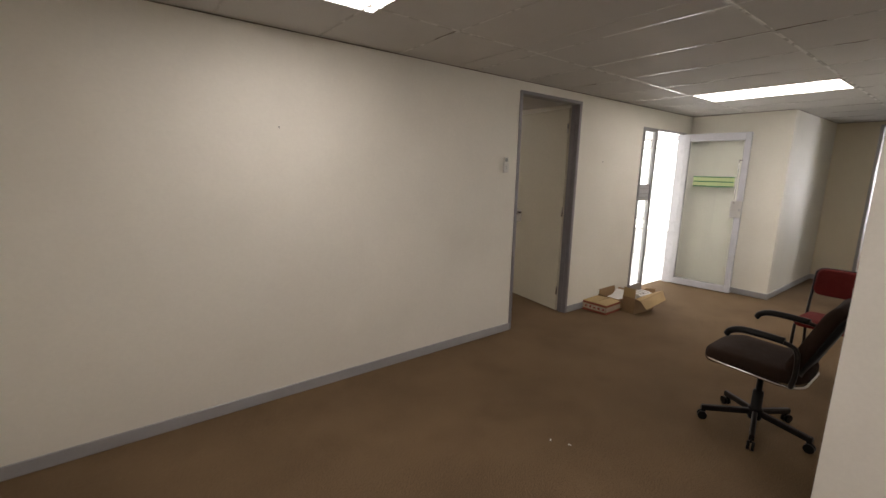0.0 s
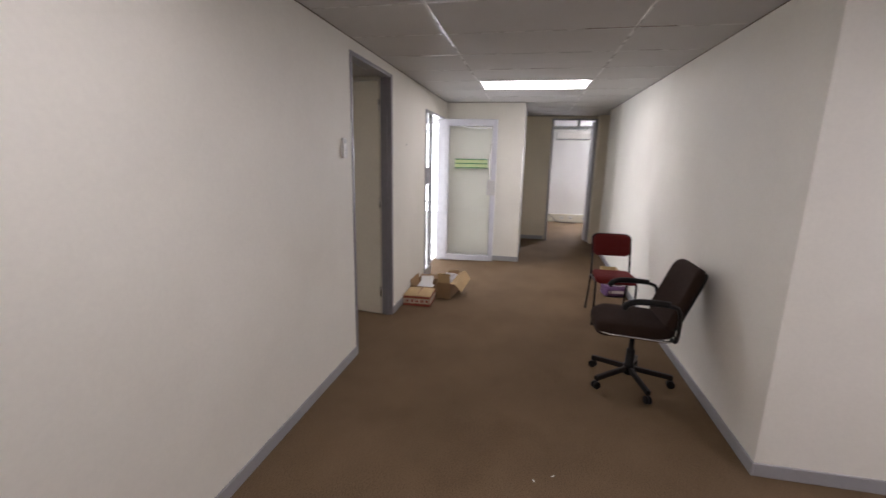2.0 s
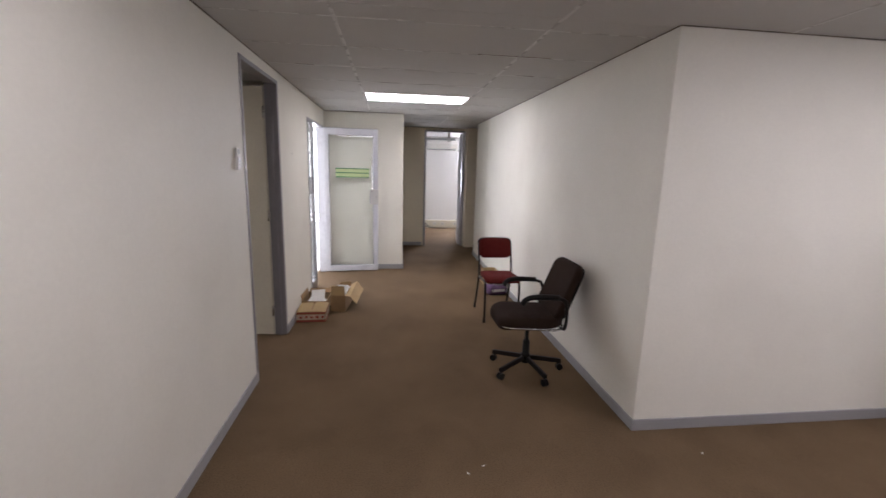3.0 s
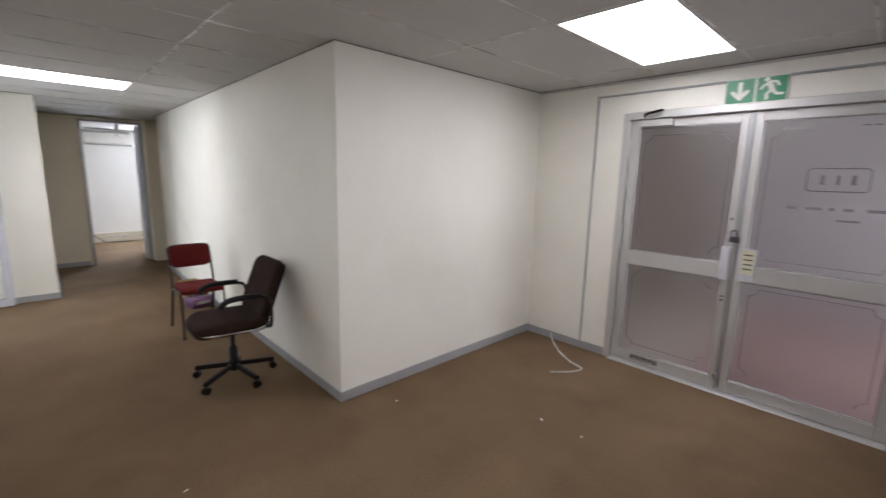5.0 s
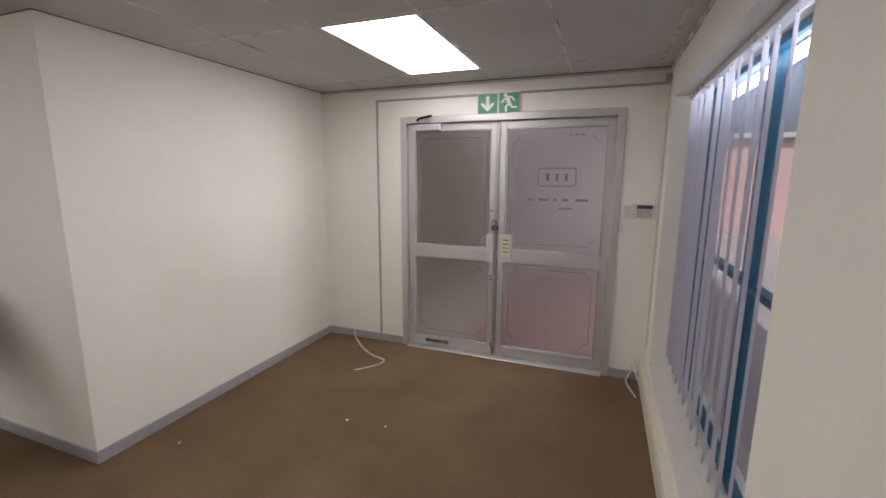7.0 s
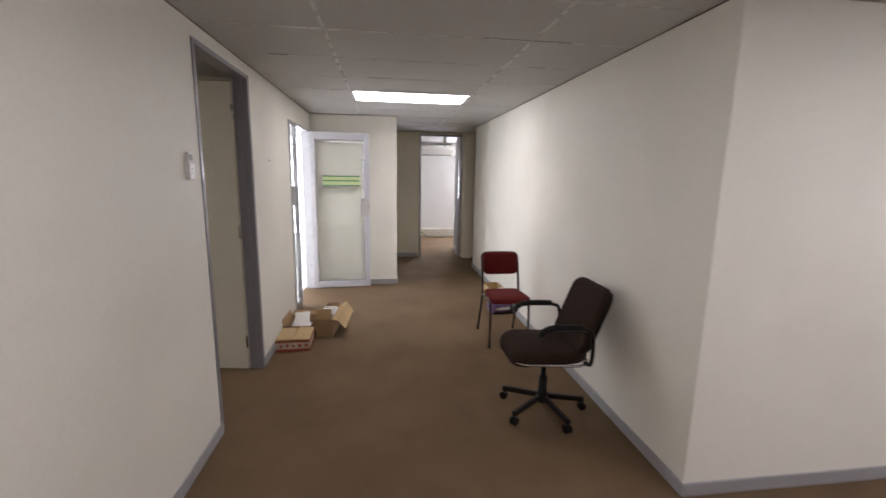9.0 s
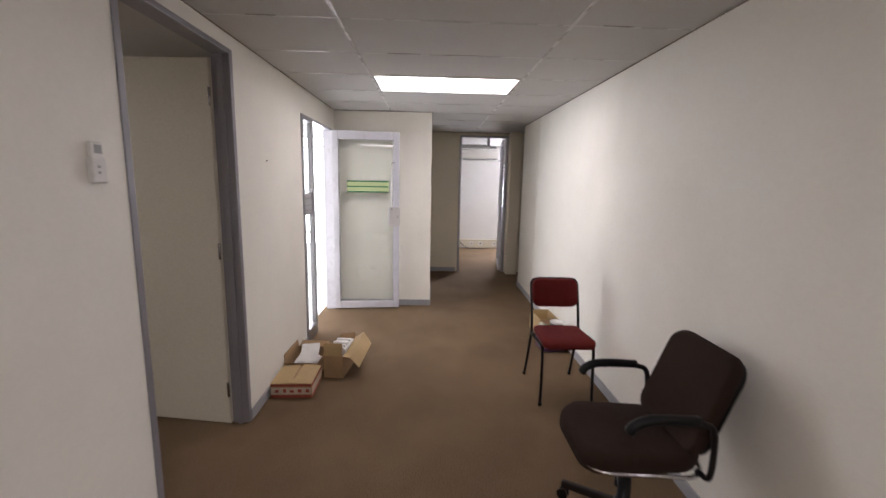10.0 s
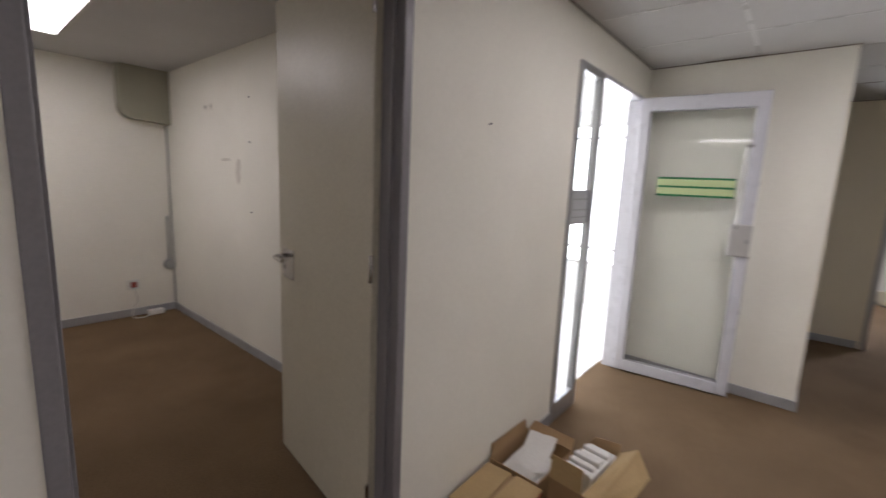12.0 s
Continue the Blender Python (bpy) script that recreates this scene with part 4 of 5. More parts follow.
def office_chair():
    c = holder("office_chair", pose(3.456, 1.580, 0, 0, 0, 0), "dark brown fabric swivel armchair on a black five-star base", "chair")
    # base: legs, castors
    base_turn = 50
    for k in range(5):
        a = radians(base_turn + 72 * k)
        d, n = Vector((math.cos(a), math.sin(a), 0)), Vector((-math.sin(a), math.cos(a), 0))
        bm = bmesh.new()
        rings = []
        for t, hw, zt, zb in ((0.025, 0.0150, 0.132, 0.098), (0.15, 0.0145, 0.116, 0.082), (0.292, 0.0140, 0.098, 0.064), (0.296, 0.0120, 0.096, 0.067)):
            rings.append([bm.verts.new(d * t + n * s * hw + Vector((0, 0, z))) for s, z in ((-1, zb), (1, zb), (1, zt - 0.006), (0.6, zt), (-0.6, zt), (-1, zt - 0.006))])
        for p, q in zip(rings, rings[1:]):
            for i in range(6):
                bm.faces.new((p[i], p[(i + 1) % 6], q[(i + 1) % 6], q[i]))
        bm.faces.new(rings[0][::-1])
        bm.faces.new(rings[-1])
        part("leg", bm, M_BLACK_STEEL, c)
        bm = bmesh.new()
        tube(bm, [d * 0.275 + Vector((0, 0, 0.088)), d * 0.275 + Vector((0, 0, 0.040))], 0.006, 8)
        for s in (-1, 1):
            o = d * 0.275 + n * 0.012 * s + d * 0.012
            pts = [o + n * 0.0 + Vector((0, 0, 0.0275))]
            tube(bm, [o - n * 0.008 + Vector((0, 0, 0.0275)), o + n * 0.008 + Vector((0, 0, 0.0275))], 0.027, 16)
        rbox_at = d * 0.28
        castor = part("castor", bm, M_BLACK, c, "black twin-wheel castor")
    bm = bmesh.new()
    lathe(bm, [(0.036, 0.070), (0.040, 0.085), (0.040, 0.138), (0.034, 0.150), (0.030, 0.150), (0.029, 0.255), (0.024, 0.262), (0.017, 0.265), (0.017, 0.38)], 18)
    part("gas_column", bm, M_BLACK, c)
    bm = bmesh.new()
    rbox(bm, -0.085, 0.085, -0.11, 0.11, 0.372, 0.424, r=0.012)
    tube(bm, [(0.08, 0.03, 0.392), (0.19, 0.05, 0.387)], 0.006, 8)
    part("mechanism", bm, M_BLACK, c, "black tilt mechanism with a lever")
    # chrome-edged shell rim under seat and up behind the back
    bm = bmesh.new()
    rim = [(x, y + 0.015, 0.430 + (0.018 if y > 0.12 else 0.0)) for x, y in outline(0.460, 0.505, 0.11, 6)]
    tube(bm, [*rim, rim[0]], 0.009, 8)
    part("seat_rim", bm, M_CHROME, c, "worn bright metal seat rim")
    bm = bmesh.new()
    pad(bm, 0.475, 0.525, 0.13, soft_profile(0.085, 0.036, 5, 0.008),
        lambda p: Vector((p.x * (1.0 - 0.10 * max(0, -p.y) / 0.25), p.y + 0.02, p.z + 0.430 + (0.016 * max(0, p.y) / 0.25 if p.z > 0.04 else 0) - 0.022 * max(0, p.y - 0.15) / 0.1)))
    part("seat", bm, M_BROWN, c, "thick brown fabric seat cushion")

    def back_shape(p):
        # p.x across, p.y up the back, p.z towards the sitter
        bend = 0.10 * (p.x / 0.23) ** 2 * 0.35
        v = Vector((p.x, 0.0, 0.0))
        up = p.y + 0.21
        lean = radians(21)
        return Vector((p.x * (1 - 0.06 * up), -0.222 - up * math.sin(lean) + (p.z + bend) * math.cos(lean), 0.484 + up * math.cos(lean) + (p.z + bend) * math.sin(lean)))
    bm = bmesh.new()
    pad(bm, 0.455, 0.465, 0.085, soft_profile(0.070, 0.030, 5), back_shape)
    part("backrest", bm, M_BROWN, c, "padded brown fabric backrest leaning back")
    bm = bmesh.new()
    pad(bm, 0.425, 0.43, 0.08, [(0.0, -0.014), (0.0, -0.002)], back_shape)
    part("back_shell", bm, M_BLACK, c, "black plastic back shell")
    for s in (-1, 1):
        bm = bmesh.new()
        x = s * 0.262
        tube(bm, smooth_path([(s * 0.20, -0.18, 0.425), (x, -0.185, 0.44), (x, -0.195, 0.52), (x, -0.185, 0.635), (x, -0.14, 0.672), (x, 0.0, 0.680), (x, 0.09, 0.676), (x, 0.135, 0.655), (x, 0.150, 0.630)], 6), 0.0125, 10)
        bmesh.ops.translate(bm, verts=bm.verts[:], vec=(0, -0.012, 0.014))
        arm = part("armrest", bm, M_BLACK_STEEL, c, "curved black tubular arm")
        bm = bmesh.new()
        tube(bm, smooth_path([(x, -0.125, 0.684), (x, 0.0, 0.690), (x, 0.085, 0.686), (x, 0.135, 0.664), (x, 0.152, 0.636)], 6), 0.021, 12, 0.75)
        bmesh.ops.translate(bm, verts=bm.verts[:], vec=(0, -0.012, 0.014))
        part("arm_pad", bm, M_BLACK, arm, "black plastic arm pad")


office_chair()


def stacking_chair():
    # local: front towards +y, origin on the floor in the middle of the legs
    c = holder("stacking_chair", pose(4.795, 1.498, 0, 0, 0, 90), "burgundy fabric stacking chair with a black tube frame", "chair")
    for s in (-1, 1):
        x = s * 0.186
        bm = bmesh.new()
        tube(bm, smooth_path([(x * 1.02, 0.250, 0.006), (x, 0.238, 0.22), (x, 0.222, 0.405), (x, 0.190, 0.432), (x, 0.10, 0.430), (x, -0.10, 0.418)], 5), 0.0110, 10)
        part("front_leg", bm, M_BLACK_STEEL, c)
        bm = bmesh.new()
        tube(bm, smooth_path([(x * 1.03, -0.262, 0.006), (x * 1.01, -0.20, 0.18), (x, -0.125, 0.40), (x, -0.115, 0.46), (x, -0.150, 0.61), (x, -0.200, 0.76), (x * 0.98, -0.216, 0.808), (x * 0.80, -0.222, 0.834), (x * 0.4, -0.224, 0.838), (0, -0.224, 0.838)], 6), 0.0110, 10)
        part("rear_leg", bm, M_BLACK_STEEL, c, "rear leg that runs up to frame the back")
        for y in (0.250, -0.262):
            bm = bmesh.new()
            lathe(bm, [(0.0135, 0.0), (0.0140, 0.003), (0.0140, 0.022), (0.012, 0.025)], 12, (x * (1.02 if y > 0 else 1.03), y, 0))
            part("foot_cap", bm, M_BLACK, c)
    bm = bmesh.new()
    tube(bm, [(-0.186, -0.09, 0.418), (0.186, -0.09, 0.418)], 0.009, 8)
    part("cross_bar", bm, M_BLACK_STEEL, c)
    bm = bmesh.new()
    tube(bm, [(-0.186, 0.16, 0.428), (0.186, 0.16, 0.428)], 0.009, 8)
    part("cross_bar", bm, M_BLACK_STEEL, c)
    bm = bmesh.new()
    pad(bm, 0.388, 0.40, 0.05, soft_profile(0.048, 0.020, 4, 0.004), lambda p: Vector((p.x * (1 - 0.10 * max(0, -p.y) / 0.2), p.y + 0.075, p.z + 0.436 + 0.012 * max(0, p.y) / 0.2 - 0.02 * max(0, p.y - 0.15) / 0.05)))
    part("seat", bm, M_RED, c, "burgundy fabric seat pad")

    def back(p):
        up = p.y + 0.11
        return Vector((p.x, -0.168 - up * 0.30 + p.z - 0.20 * p.x * p.x * -1 - 0.0, 0.622 + up * 0.965 + p.z * 0.28))
    bm = bmesh.new()
    pad(bm, 0.362, 0.222, 0.055, soft_profile(0.036, 0.016, 4), back)
    part("backrest", bm, M_RED, c, "burgundy fabric backrest pad")


stacking_chair()


def sheet(bm, corners, t=0.004):
    """A thin board with thickness from four corners in order."""
    p = [Vector(q) for q in corners]
    n = (p[1] - p[0]).cross(p[3] - p[0]).normalized() * t
    a = [bm.verts.new(q) for q in p]
    b = [bm.verts.new(q + n) for q in p]
    bm.faces.new(a[::-1])
    bm.faces.new(b)
    for i in range(4):
        bm.faces.new((a[i], a[(i + 1) % 4], b[(i + 1) % 4], b[i]))


def open_box(bm, w, d, h, t=0.004):
    box(bm, -w / 2, w / 2, -d / 2, d / 2, 0, t)
    box(bm, -w / 2, w / 2, -d / 2, -d / 2 + t, t, h)
    box(bm, -w / 2, w / 2, d / 2 - t, d / 2, t, h)
    box(bm, -w / 2, -w / 2 + t, -d / 2 + t, d / 2 - t, t, h)
    box(bm, w / 2 - t, w / 2, -d / 2 + t, d / 2 - t, t, h)


def cartons():
    # closed flat carton
    c = holder("flat_carton", pose(4.795, 3.508, 0, 0, 0, 1.5), "closed flat brown carton with red printed sides", "carton", "cartons by the wall")
    w, d, h = 0.315, 0.298, 0.104
    part("body", rboxes((-w / 2, w / 2, -d / 2, d / 2, 0, h), r=0.004), M_CARD, c)
    bm = bmesh.new()
    sheet(bm, [(-w / 2, -d / 2, h + 0.004), (w / 2, -d / 2, h + 0.002), (w / 2, -0.012, h + 0.010), (-w / 2, -0.006, h + 0.006)])
    part("flap", bm, M_CARD_IN, c)
    bm = bmesh.new()
    sheet(bm, [(-w / 2, 0.008, h + 0.004), (w / 2, 0.012, h + 0.006), (w / 2, d / 2, h + 0.002), (-w / 2, d / 2, h + 0.002)])
    part("flap", bm, M_CARD_IN, c)
    bm = bmesh.new()
    sheet(bm, [(-w / 2 - 0.002, -0.14, h + 0.008), (-w / 2 - 0.002, 0.05, h + 0.014), (-w / 2 + 0.075, 0.045, h + 0.011), (-w / 2 + 0.075, -0.13, h + 0.011)])
    part("tuck_flap", bm, M_CARD_IN, c)
    for z0, z1, m in ((0.000, 0.022, M_CARD_RED), (0.028, 0.080, M_CARD_PALE), (0.088, 0.106, M_CARD_RED)):
        part("printed_band", boxes((-w / 2 - 0.0015, -w / 2 - 0.0005, -d / 2 + 0.003, d / 2 - 0.003, z0, z1)), m, c)
        part("printed_band", boxes((-w / 2 + 0.003, w / 2 - 0.003, -d / 2 - 0.0015, -d / 2 - 0.0005, z0, z1)), m, c)
    rnd = random.Random(3)
    for k in range(5):
        y = -0.13 + 0.055 * k
        part("print_mark", boxes((-w / 2 - 0.0025, -w / 2 - 0.0015, y, y + 0.022 + 0.012 * rnd.random(), 0.042, 0.060 + 0.012 * rnd.random())), M_CARD_RED, c)
    # open tray with papers
    c = holder("open_carton", pose(5.146, 3.524, 0, 0, 0, -2), "open brown carton tray holding loose white papers", "carton", "cartons by the wall")
    bm = bmesh.new()
    open_box(bm, 0.36, 0.27, 0.12)
    part("body", bm, M_CARD, c)
    bm = bmesh.new()
    sheet(bm, [(0.18, -0.13, 0.12), (0.18, 0.13, 0.12), (0.235, 0.12, 0.155), (0.235, -0.12, 0.150)])
    part("flap", bm, M_CARD, c)
    bm = bmesh.new()
    sheet(bm, [(-0.17, 0.133, 0.12), (0.17, 0.133, 0.12), (0.16, 0.142, 0.185), (-0.15, 0.146, 0.175)])
    part("flap", bm, M_CARD, c)
    o = holder("loose_papers", pose(5.146, 3.524, 0.005, 0, 0, -2), "crumpled white papers lying in the open carton", "papers")
    for k, (a, b, tz) in enumerate(((0, 0, 8), (-0.03, 0.01, -14), (0.03, -0.01, 30))):
        bm = bmesh.new()
        rnd = random.Random(20 + k)
        grid = [[bm.verts.new((-0.11 + 0.22 * i / 5 + a, -0.075 + 0.15 * j / 4 + b, 0.055 + 0.010 * k + 0.016 * rnd.random() + 0.035 * (i / 5) ** 2 * k)) for j in range(5)] for i in range(6)]
        for i in range(5):
            for j in range(4):
                bm.faces.new((grid[i][j], grid[i + 1][j], grid[i + 1][j + 1], grid[i][j + 1])).smooth = True
        s = part("sheet", bm, M_PAPER, o)
        s.matrix_basis = pose(0, 0, 0, 0, 0, tz * 0.3)
    part("stack", rboxes((-0.12, 0.12, -0.09, 0.09, 0.0, 0.052), r=0.003, seg=1), M_PAPER, o)
    # taller open box with flaps
    c = holder("open_box", pose(5.144, 3.248, 0, 0, 0, -6), "open brown cardboard box with spread flaps", "carton", "cartons by the wall")
    w, d, h = 0.37, 0.16, 0.185
    bm = bmesh.new()
    open_box(bm, w, d, h)
    part("body", bm, M_CARD, c)
    bm = bmesh.new()
    sheet(bm, [(-w / 2, d / 2 - 0.005, h), (-w / 2, -d / 2 + 0.005, h), (-w / 2 + 0.012, -d / 2 + 0.008, h + 0.105), (-w / 2 + 0.012, d / 2 - 0.004, h + 0.105)])
    part("flap", bm, M_CARD_IN, c, "upright pale flap")
    bm = bmesh.new()
    sheet(bm, [(-w / 2, -d / 2, h + 0.001), (w / 2, -d / 2, h + 0.030), (w / 2 + 0.050, -d / 2 - 0.062, h + 0.058), (-w / 2 + 0.01, -d / 2 - 0.055, h - 0.010)])
    sheet(bm, [(-w / 2 + 0.01, -d / 2 - 0.055, h - 0.010), (w / 2 + 0.050, -d / 2 - 0.062, h + 0.058), (w / 2 + 0.010, -d / 2 - 0.140, h - 0.030), (-w / 2 + 0.045, -d / 2 - 0.120, h - 0.105)])
    part("flap", bm, M_CARD_IN, c, "wide creased flap drooping outwards")
    bm = bmesh.new()
    sheet(bm, [(w / 2, -d / 2, h), (w / 2, d / 2, h), (w / 2 + 0.012, d / 2 - 0.03, h + 0.045), (w / 2 + 0.018, -d / 2 + 0.01, h + 0.062)])
    part("flap", bm, M_CARD, c, "short torn flap")
    o = holder("paper_bundle", pose(5.144, 3.248, 0.005, 0, 0, -6), "bundle of white papers and foam strips in the box", "papers")
    part("block", rboxes((-0.08, 0.172, -0.068, 0.068, 0.0, 0.198), r=0.006), M_PAPER, o)
    for k in range(5):
        part("strip", rboxes((-0.09 + 0.045 * k, -0.06 + 0.045 * k, -0.060 + 0.004 * (k % 2), 0.062, 0.199, 0.214 + 0.007 * (k % 3)), r=0.006), M_PAPER, o)


cartons()


def corner_clutter():
    c = holder("storage_carton", pose(6.06, 1.262, 0, 0, 0, 3), "open brown carton of odds and ends against the wall", "carton")
    bm = bmesh.new()
    open_box(bm, 0.36, 0.20, 0.20)
    part("body", bm, M_CARD_IN, c)
    bm = bmesh.new()
    sheet(bm, [(-0.183, -0.105, 0.20), (-0.183, 0.105, 0.20), (-0.205, 0.10, 0.165), (-0.205, -0.11, 0.17)])
    part("flap", bm, M_CARD, c)
    p = holder("wrapped_pack", pose(5.625, 1.30, 0, 0, 0, 8), "purple plastic-wrapped pack on the carpet", "package")
    bm = bmesh.new()
    pad(bm, 0.24, 0.26, 0.05, soft_profile(0.13, 0.03, 4), None)
    for v in bm.verts:
        v.co += Vector((noise.noise(v.co * 30), noise.noise(v.co * 30 + Vector((5, 0, 0))), 0)) * 0.010
    part("body", bm, M_PURPLE, p)
    part("label_band", rboxes((-0.123, -0.1215, -0.08, 0.09, 0.05, 0.085), r=0.0005, seg=1), M_PAPER, p, "pale printed band")

    def tub(x, y, z, r, h, name, label, mat):
        t = holder(name, pose(x, y, z), label, "tub", "plastic tubs")
        bm = bmesh.new()
        lathe(bm, [(r * 0.86, 0.0), (r * 0.88, 0.003), (r * 0.97, h - 0.012), (r * 0.97, h - 0.010)], 24)
        part("body", bm, mat, t)
        bm = bmesh.new()
        lathe(bm, [(r * 1.0, h - 0.014), (r * 1.02, h - 0.012), (r * 1.02, h - 0.002), (r * 0.98, h), (r * 0.90, h - 0.001), (r * 0.88, h - 0.004)], 24)
        part("lid", bm, M_PLASTIC, t, "white snap-on lid")
        bm = bmesh.new()
        lathe(bm, [(r * 0.905, h * 0.2), (r * 0.955, h * 0.2), (r * 0.985, h * 0.72), (r * 0.93, h * 0.72)], 24)
        part("label_band", bm, M_TUB_LABEL, t, "dark printed label")
    tub(5.605, 1.275, 0.132, 0.085, 0.075, "food_tub", "wide white plastic tub with a dark label", M_PLASTIC)
    tub(5.615, 1.265, 0.208, 0.060, 0.070, "food_tub", "small white plastic tub stacked on another", M_PLASTIC)
    b = holder("paper_bag", pose(5.64, 1.392, 0.132, 0, 0, 20), "crumpled olive and white food bag", "bag")
    bm = bmesh.new()
    pad(bm, 0.10, 0.07, 0.02, [(0, 0), (0.0, 0.05), (0.008, 0.09), (0.022, 0.115)], None)
    for v in bm.verts:
        v.co += Vector((noise.noise(v.co * 40), noise.noise(v.co * 40 + Vector((3, 1, 0))), 0.4 * noise.noise(v.co * 35))) * 0.012
    part("body", bm, M_OLIVE, b)


corner_clutter()


# ---- side office ----
def side_office():
    d = holder("duct_cover", pose(0, 0, 0), "olive-grey boxed duct under the ceiling in the corner", "duct cover")
    bm = bmesh.new()
    sec = [(4.462, H), (4.462, 2.02), (4.485, 1.965), (4.53, 1.935), (4.868, 1.905), (4.868, H)]
    lo = [bm.verts.new((x, 7.638, z - 0.001)) for x, z in sec]
    hi = [bm.verts.new((x, 7.500, z - 0.001)) for x, z in sec]
    for i in range(6):
        bm.faces.new((lo[i], lo[(i + 1) % 6], hi[(i + 1) % 6], hi[i]))
    bm.faces.new(lo)
    bm.faces.new(hi[::-1])
    part("body", bm, M_OLIVE, d)
    j = holder("junction_box", pose(4.825, 7.6395, 0.495), "round grey junction box with a conduit above", "junction box")
    bm = bmesh.new()
    lathe(bm, [(0.050, 0), (0.055, 0.005), (0.055, 0.035), (0.048, 0.042)], 20)
    bmesh.ops.rotate(bm, verts=bm.verts[:], cent=(0, 0, 0), matrix=Matrix.Rotation(radians(90), 3, "X"))
    part("body", bm, M_GREY_BOX, j)
    bm = bmesh.new()
    tube(bm, [(0, -0.012, 0.05), (0, -0.012, 0.50)], 0.010, 10)
    part("conduit", bm, M_GREY_BOX, j)
    s = holder("wall_socket", pose(4.448, 7.6395, 0.270), "white wall socket with a red-brown switch", "socket")
    part("plate", rboxes((0, 0.10, -0.010, 0, 0, 0.10), r=0.003), M_PLASTIC, s)
    part("rocker", rboxes((0.028, 0.078, -0.022, -0.010, 0.022, 0.078), r=0.006), M_CARD_RED, s, "red-brown rocker")
    bm = bmesh.new()
    tube(bm, smooth_path([(4.500, 7.625, 0.28), (4.51, 7.60, 0.22), (4.52, 7.60, 0.15), (4.47, 7.58, 0.08), (4.46, 7.55, 0.012), (4.52, 7.50, 0.008), (4.62, 7.54, 0.010)], 6), 0.005, 6)
    solid("loose_cable", bm, M_CABLE, "thin white cable hanging from the socket", "cable")
    solid("power_brick", rboxes((4.59, 4.73, 7.54, 7.61, 0.0, 0.05), r=0.010), M_PLASTIC, "white plastic adaptor lying on the carpet", "adaptor")
    bm = bmesh.new()
    tube(bm, [(4.862, 7.632, 0.075), (4.862, 7.632, 1.91)], 0.006, 6)
    solid("corner_cable", bm, M_GREY_BOX, "thin cable run down the room corner", "cable")


side_office()


def paint_patches():
    """Faint marks where things once hung on the side office wall."""
    rnd = random.Random(31)
    for y, z, w, h in ((6.30, 1.57, 0.20, 0.028), (6.08, 1.48, 0.09, 0.22), (6.66, 2.01, 0.07, 0.05), (6.55, 2.01, 0.05, 0.06)):
        bm = bmesh.new()
        ring = [bm.verts.new((0, w / 2 * math.cos(a) * rnd.uniform(0.75, 1.1), h / 2 * math.sin(a) * rnd.uniform(0.75, 1.1))) for a in (2 * math.pi * k / 18 for k in range(18))]
        top = [bm.verts.new(v.co + Vector((-0.0012, 0, 0))) for v in ring]
        for k in range(18):
            bm.faces.new((ring[k], ring[(k + 1) % 18], top[(k + 1) % 18], top[k]))
        bm.faces.new(top)
        bm.faces.new(ring[::-1])
        o = solid("wall_smudge", bm, M_SMUDGE, "faint grey-brown smudge on the office wall", "smudge", "smudges on the wall")
        o.location = (4.8698, y, z)


paint_patches()


# ---- glazed side room ----
def side_room_window(name, along_x, a0, a1, z0, z1, b0, b1, bars, rails):
    w = holder(name, pose(0, 0, 0), "white framed wide window of the bright side room", "window", kind="structure")

    def row(p0, p1, q0, q1):
        return (p0, p1, b0, b1, q0, q1) if along_x else (b0, b1, p0, p1, q0, q1)
    for a in bars:
        part("mullion", rboxes(row(a - 0.02, a + 0.02, z0, z1), r=0.003, seg=1), M_ALU, w)
    for z in rails:
        part("transom", rboxes(row(a0, a1, z - 0.0165, z + 0.0165), r=0.003, seg=1), M_ALU, w)


side_room_window("window_3", True, 5.3, 8.4, 0.45, 2.3, 6.41, 6.44, (5.32, 6.33, 7.36, 8.38), (0.47, 1.0, 1.95, 2.28))
side_room_window("window_4", False, 3.95, 6.2, 0.5, 2.25, 8.62, 8.66, (3.97, 5.08, 6.18), (0.52, 0.72, 2.08, 2.23))


def backdrop(name, rows):
    return solid(name, boxes(rows), M_SKYGLOW, "bright overcast sky outside the window", "backdrop", kind="structure")


backdrop("backdrop", (8.95, 8.97, 3.7, 6.4, 0.0, 2.45))
backdrop("backdrop_1", (5.0, 8.7, 6.85, 6.87, 0.0, 2.45))
backdrop("backdrop_2", (12.25, 12.27, 0.0, 1.6, 0.6, 2.3))


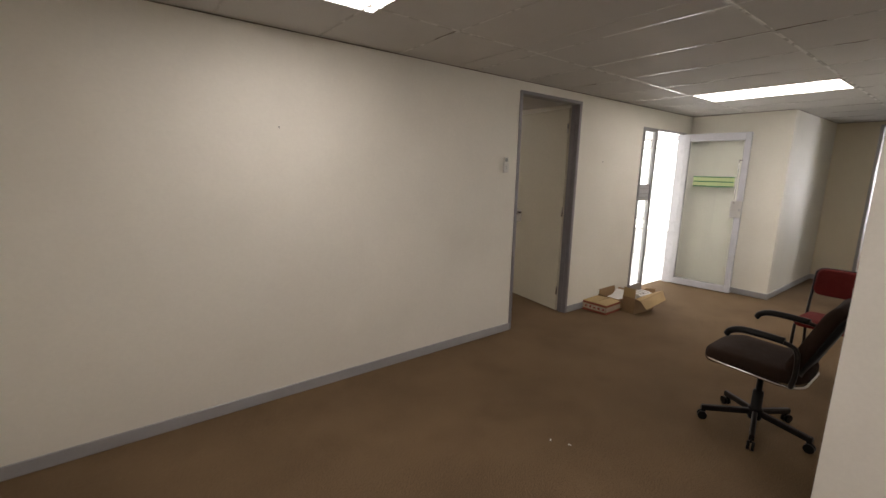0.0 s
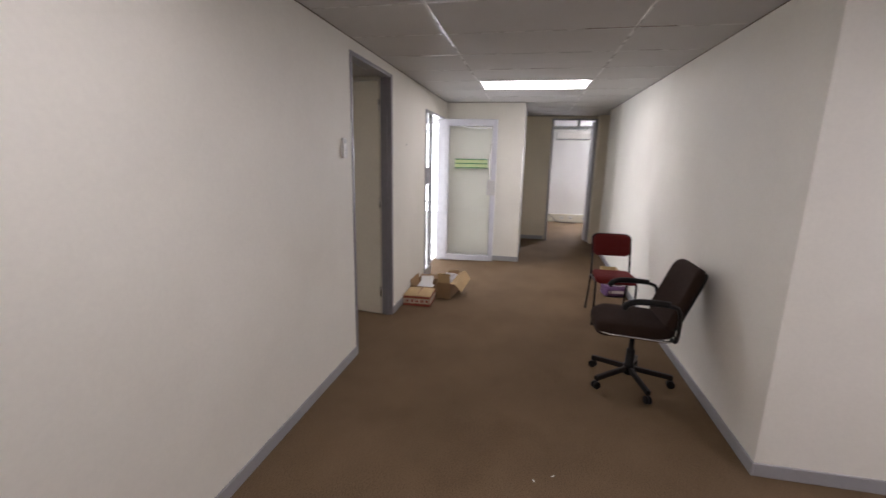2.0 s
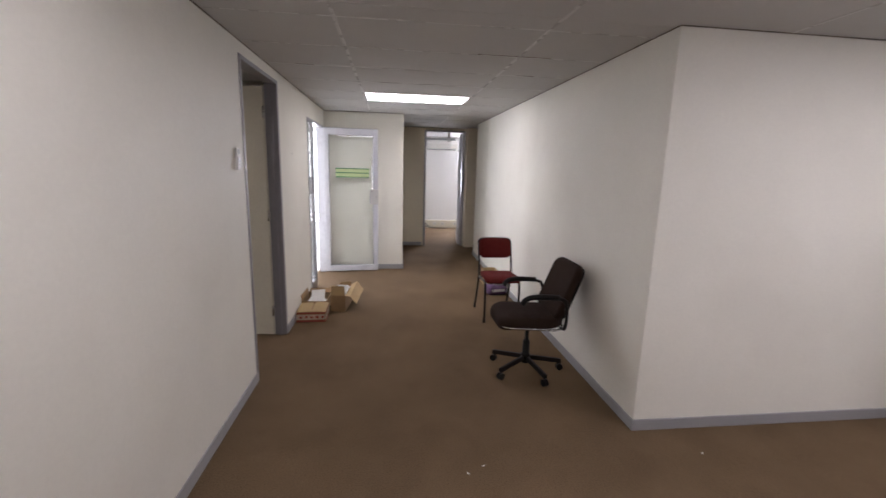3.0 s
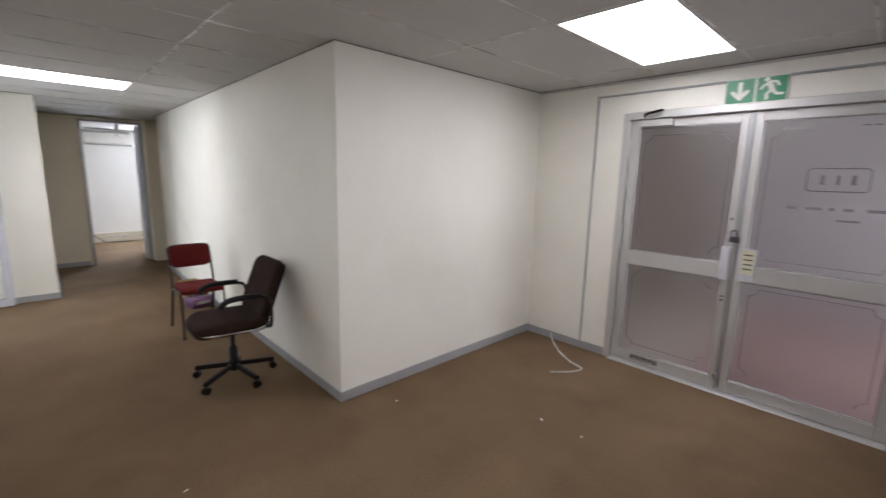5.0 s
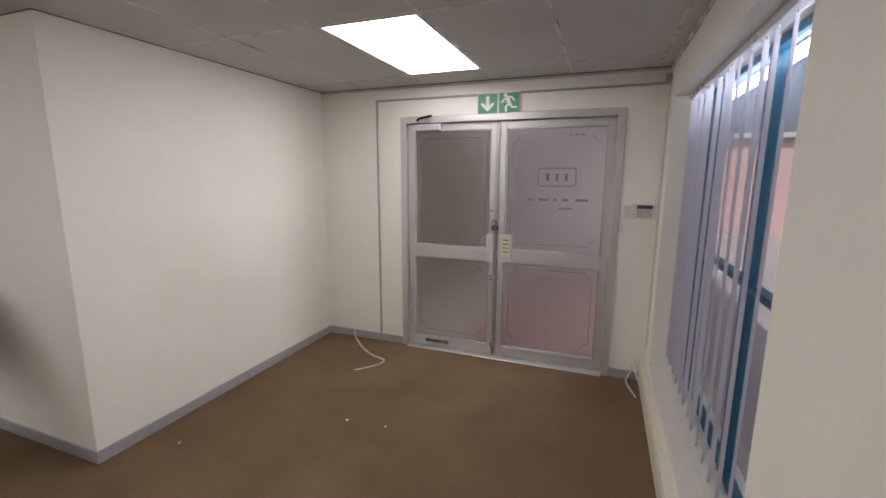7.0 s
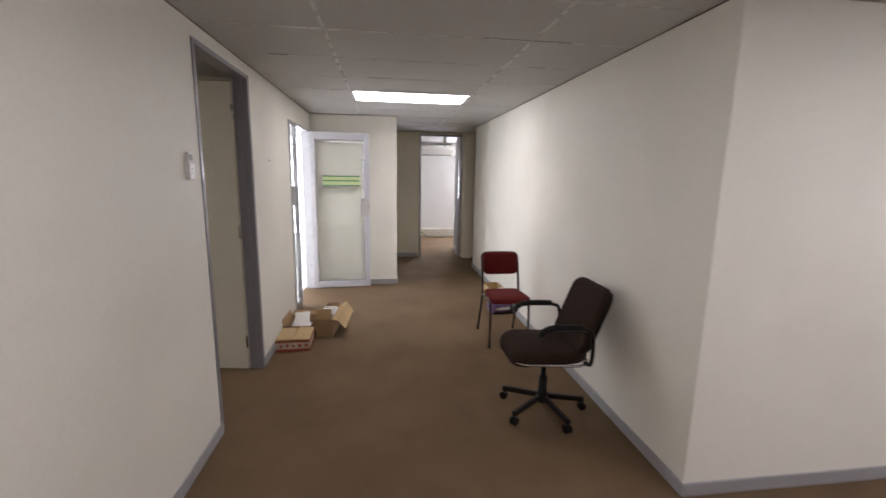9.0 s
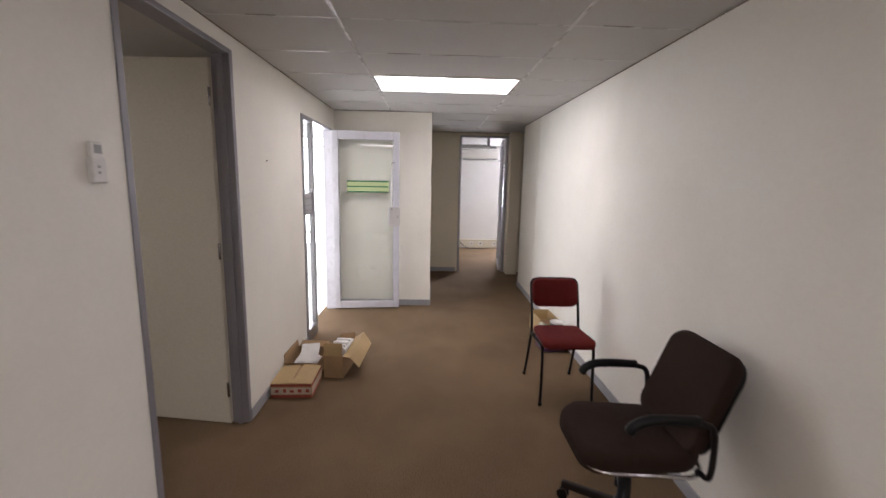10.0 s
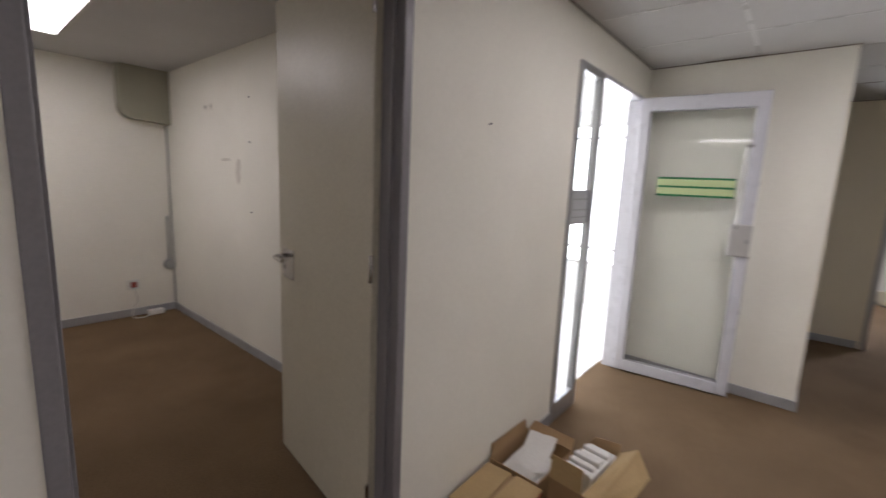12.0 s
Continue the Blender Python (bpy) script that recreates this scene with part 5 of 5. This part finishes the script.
# ---- far office ----
def far_office():
    a = holder("air_conditioner", pose(11.868, 1.37, 2.07), "white split air conditioner high on the wall", "air conditioner")
    bm = bmesh.new()
    sec = [(0, 0), (-0.13, 0.0), (-0.18, 0.05), (-0.19, 0.16), (-0.17, 0.245), (-0.12, 0.262), (0, 0.262)]
    lo = [bm.verts.new((x, -0.42, z)) for x, z in sec]
    hi = [bm.verts.new((x, 0.42, z)) for x, z in sec]
    for i in range(len(sec)):
        bm.faces.new((lo[i], lo[(i + 1) % len(sec)], hi[(i + 1) % len(sec)], hi[i]))
    bm.faces.new(lo)
    bm.faces.new(hi[::-1])
    part("body", bm, M_PLASTIC, a)
    part("louvre", rboxes((-0.185, -0.125, -0.38, 0.38, 0.002, 0.030), r=0.004), M_GREY_BOX, a, "grey outlet louvre")
    t = holder("cable_trunking", pose(0, 0, 0), "cream skirting trunking with sockets in the far office", "trunking", kind="structure")
    part("body", rboxes((11.81, 11.8695, -0.195, 3.395, 0.0, 0.20), r=0.005), M_CREAM_PLASTIC, t)
    for y in (0.95, 1.28, 1.5, 2.0):
        s = holder("wall_socket", pose(11.8095, y, 0.08), "white socket set in the cream trunking", "socket", "sockets in the trunking")
        part("plate", rboxes((-0.008, 0, -0.045, 0.045, -0.02, 0.07), r=0.002, seg=1), M_PLASTIC, s)
        part("rocker", rboxes((-0.014, -0.008, -0.015, 0.015, 0.01, 0.045), r=0.002, seg=1), M_INK if y == 1.28 else M_GREY_BOX, s)
    bm = bmesh.new()
    tube(bm, smooth_path([(11.8, 2.05, 0.18), (11.75, 1.9, 0.22), (11.73, 1.75, 0.12), (11.7, 1.62, 0.02), (11.65, 1.45, 0.008), (11.6, 1.2, 0.008)], 6), 0.008, 6)
    solid("loose_cable", bm, M_INK, "dark cable trailing from the trunking", "cable")
    w = holder("window_5", pose(0, 0, 0), "bright window with a partly drawn blind", "window", kind="structure")
    part("window_frame", rboxes(*[(b0, b1, a0, a1, c0, c1) for a0, a1, b0, b1, c0, c1 in frame_rows(-0.03, 0.87, 0.95, 2.02, 0.035, 11.89, 11.94)], r=0.003, seg=1), M_TEAL, w)
    pane(boxes((11.913, 11.917, 0.0, 0.84, 0.98, 1.99)), w)
    b = holder("vertical_blind", pose(0, 0, 0), "grey vertical blind hanging below and beside a bright window", "blind")
    part("headrail", rboxes((11.77, 11.81, -0.13, 0.93, 2.05, 2.085), r=0.003, seg=1), M_ALU_DARK, b)
    for k in range(4):
        part("slat", rboxes((11.79, 11.793, -0.11 + 0.095 * k, -0.025 + 0.095 * k, 0.50, 2.05), r=0.001, seg=1), M_BLIND, b)
    for k in range(3):
        part("slat", rboxes((11.816, 11.819, 0.52 + 0.11 * k, 0.62 + 0.11 * k, 0.50, 0.93), r=0.001, seg=1), M_BLIND, b)
    f = holder("batten_light", pose(10.9, 1.75, H - 0.16), "unlit grey fluorescent batten under the far ceiling", "ceiling light")
    part("body", rboxes((-0.08, 0.08, -0.62, 0.55, 0.03, 0.075), r=0.006), M_GREY_BOX, f)
    bm = bmesh.new()
    tube(bm, [(0, -0.58, 0.015), (0, 0.51, 0.015)], 0.014, 10)
    part("tube", bm, M_PLASTIC, f)
    for y in (-0.4, 0.35):
        bm = bmesh.new()
        tube(bm, [(0, y, 0.07), (0, y, 0.17)], 0.006, 6)
        part("hanger", bm, M_ALU, f)


far_office()


# ---- outdoors, seen through the lobby window ----
def outdoors():
    solid("ground", boxes((-400, -0.69, -400, 400, -0.25, -0.15)), M_PAVE, "grey concrete paving outside the window", "ground", kind="structure")
    h = holder("brick_building", pose(0, 0, -0.15), "pinkish brick building across the yard", "building")
    bm = bmesh.new()
    wins = [(-11.4 + 2.4 * k, -9.9 + 2.4 * k, 1.1, 2.5) for k in range(6)]
    wall_cells(bm, "y", -16.0, 6.0, -7.8, -7.5, 0.0, 3.4, wins)
    part("wall", bm, M_BRICK, h)
    part("roof", rboxes((-12.5, -7.3, -16.2, 6.2, 3.4, 3.55), r=0.02, seg=1), M_GREY_BOX, h)
    for y0, y1, z0, z1 in wins:
        f = part("window", rboxes(*[(b0, b1, a0, a1, c0, c1) for a0, a1, b0, b1, c0, c1 in frame_rows(y0, y1, z0, z1, 0.06, -7.66, -7.58)], r=0.004, seg=1), M_TEAL, h, "teal framed window")
        part("glazing", boxes((-7.64, -7.63, y0 + 0.06, y1 - 0.06, z0 + 0.06, z1 - 0.06)), M_LCD, f)
    part("back_wall", boxes((-12.5, -12.2, -16.0, 6.0, 0.0, 3.4)), M_BRICK, h)
    part("end_wall", boxes((-12.2, -7.8, -16.0, -15.7, 0.0, 3.4), (-12.2, -7.8, 5.7, 6.0, 0.0, 3.4)), M_BRICK, h)
    e = holder("brick_end_building", pose(0, 0, -0.15), "brick building closing the far end of the yard", "building")
    part("wall", boxes((-5.5, -0.69, -13.3, -13.0, 0, 2.9)), M_BRICK, e)
    part("roof", rboxes((-5.5, -0.4, -16.0, -12.8, 2.9, 3.05), r=0.02, seg=1), M_GREY_BOX, e)


outdoors()
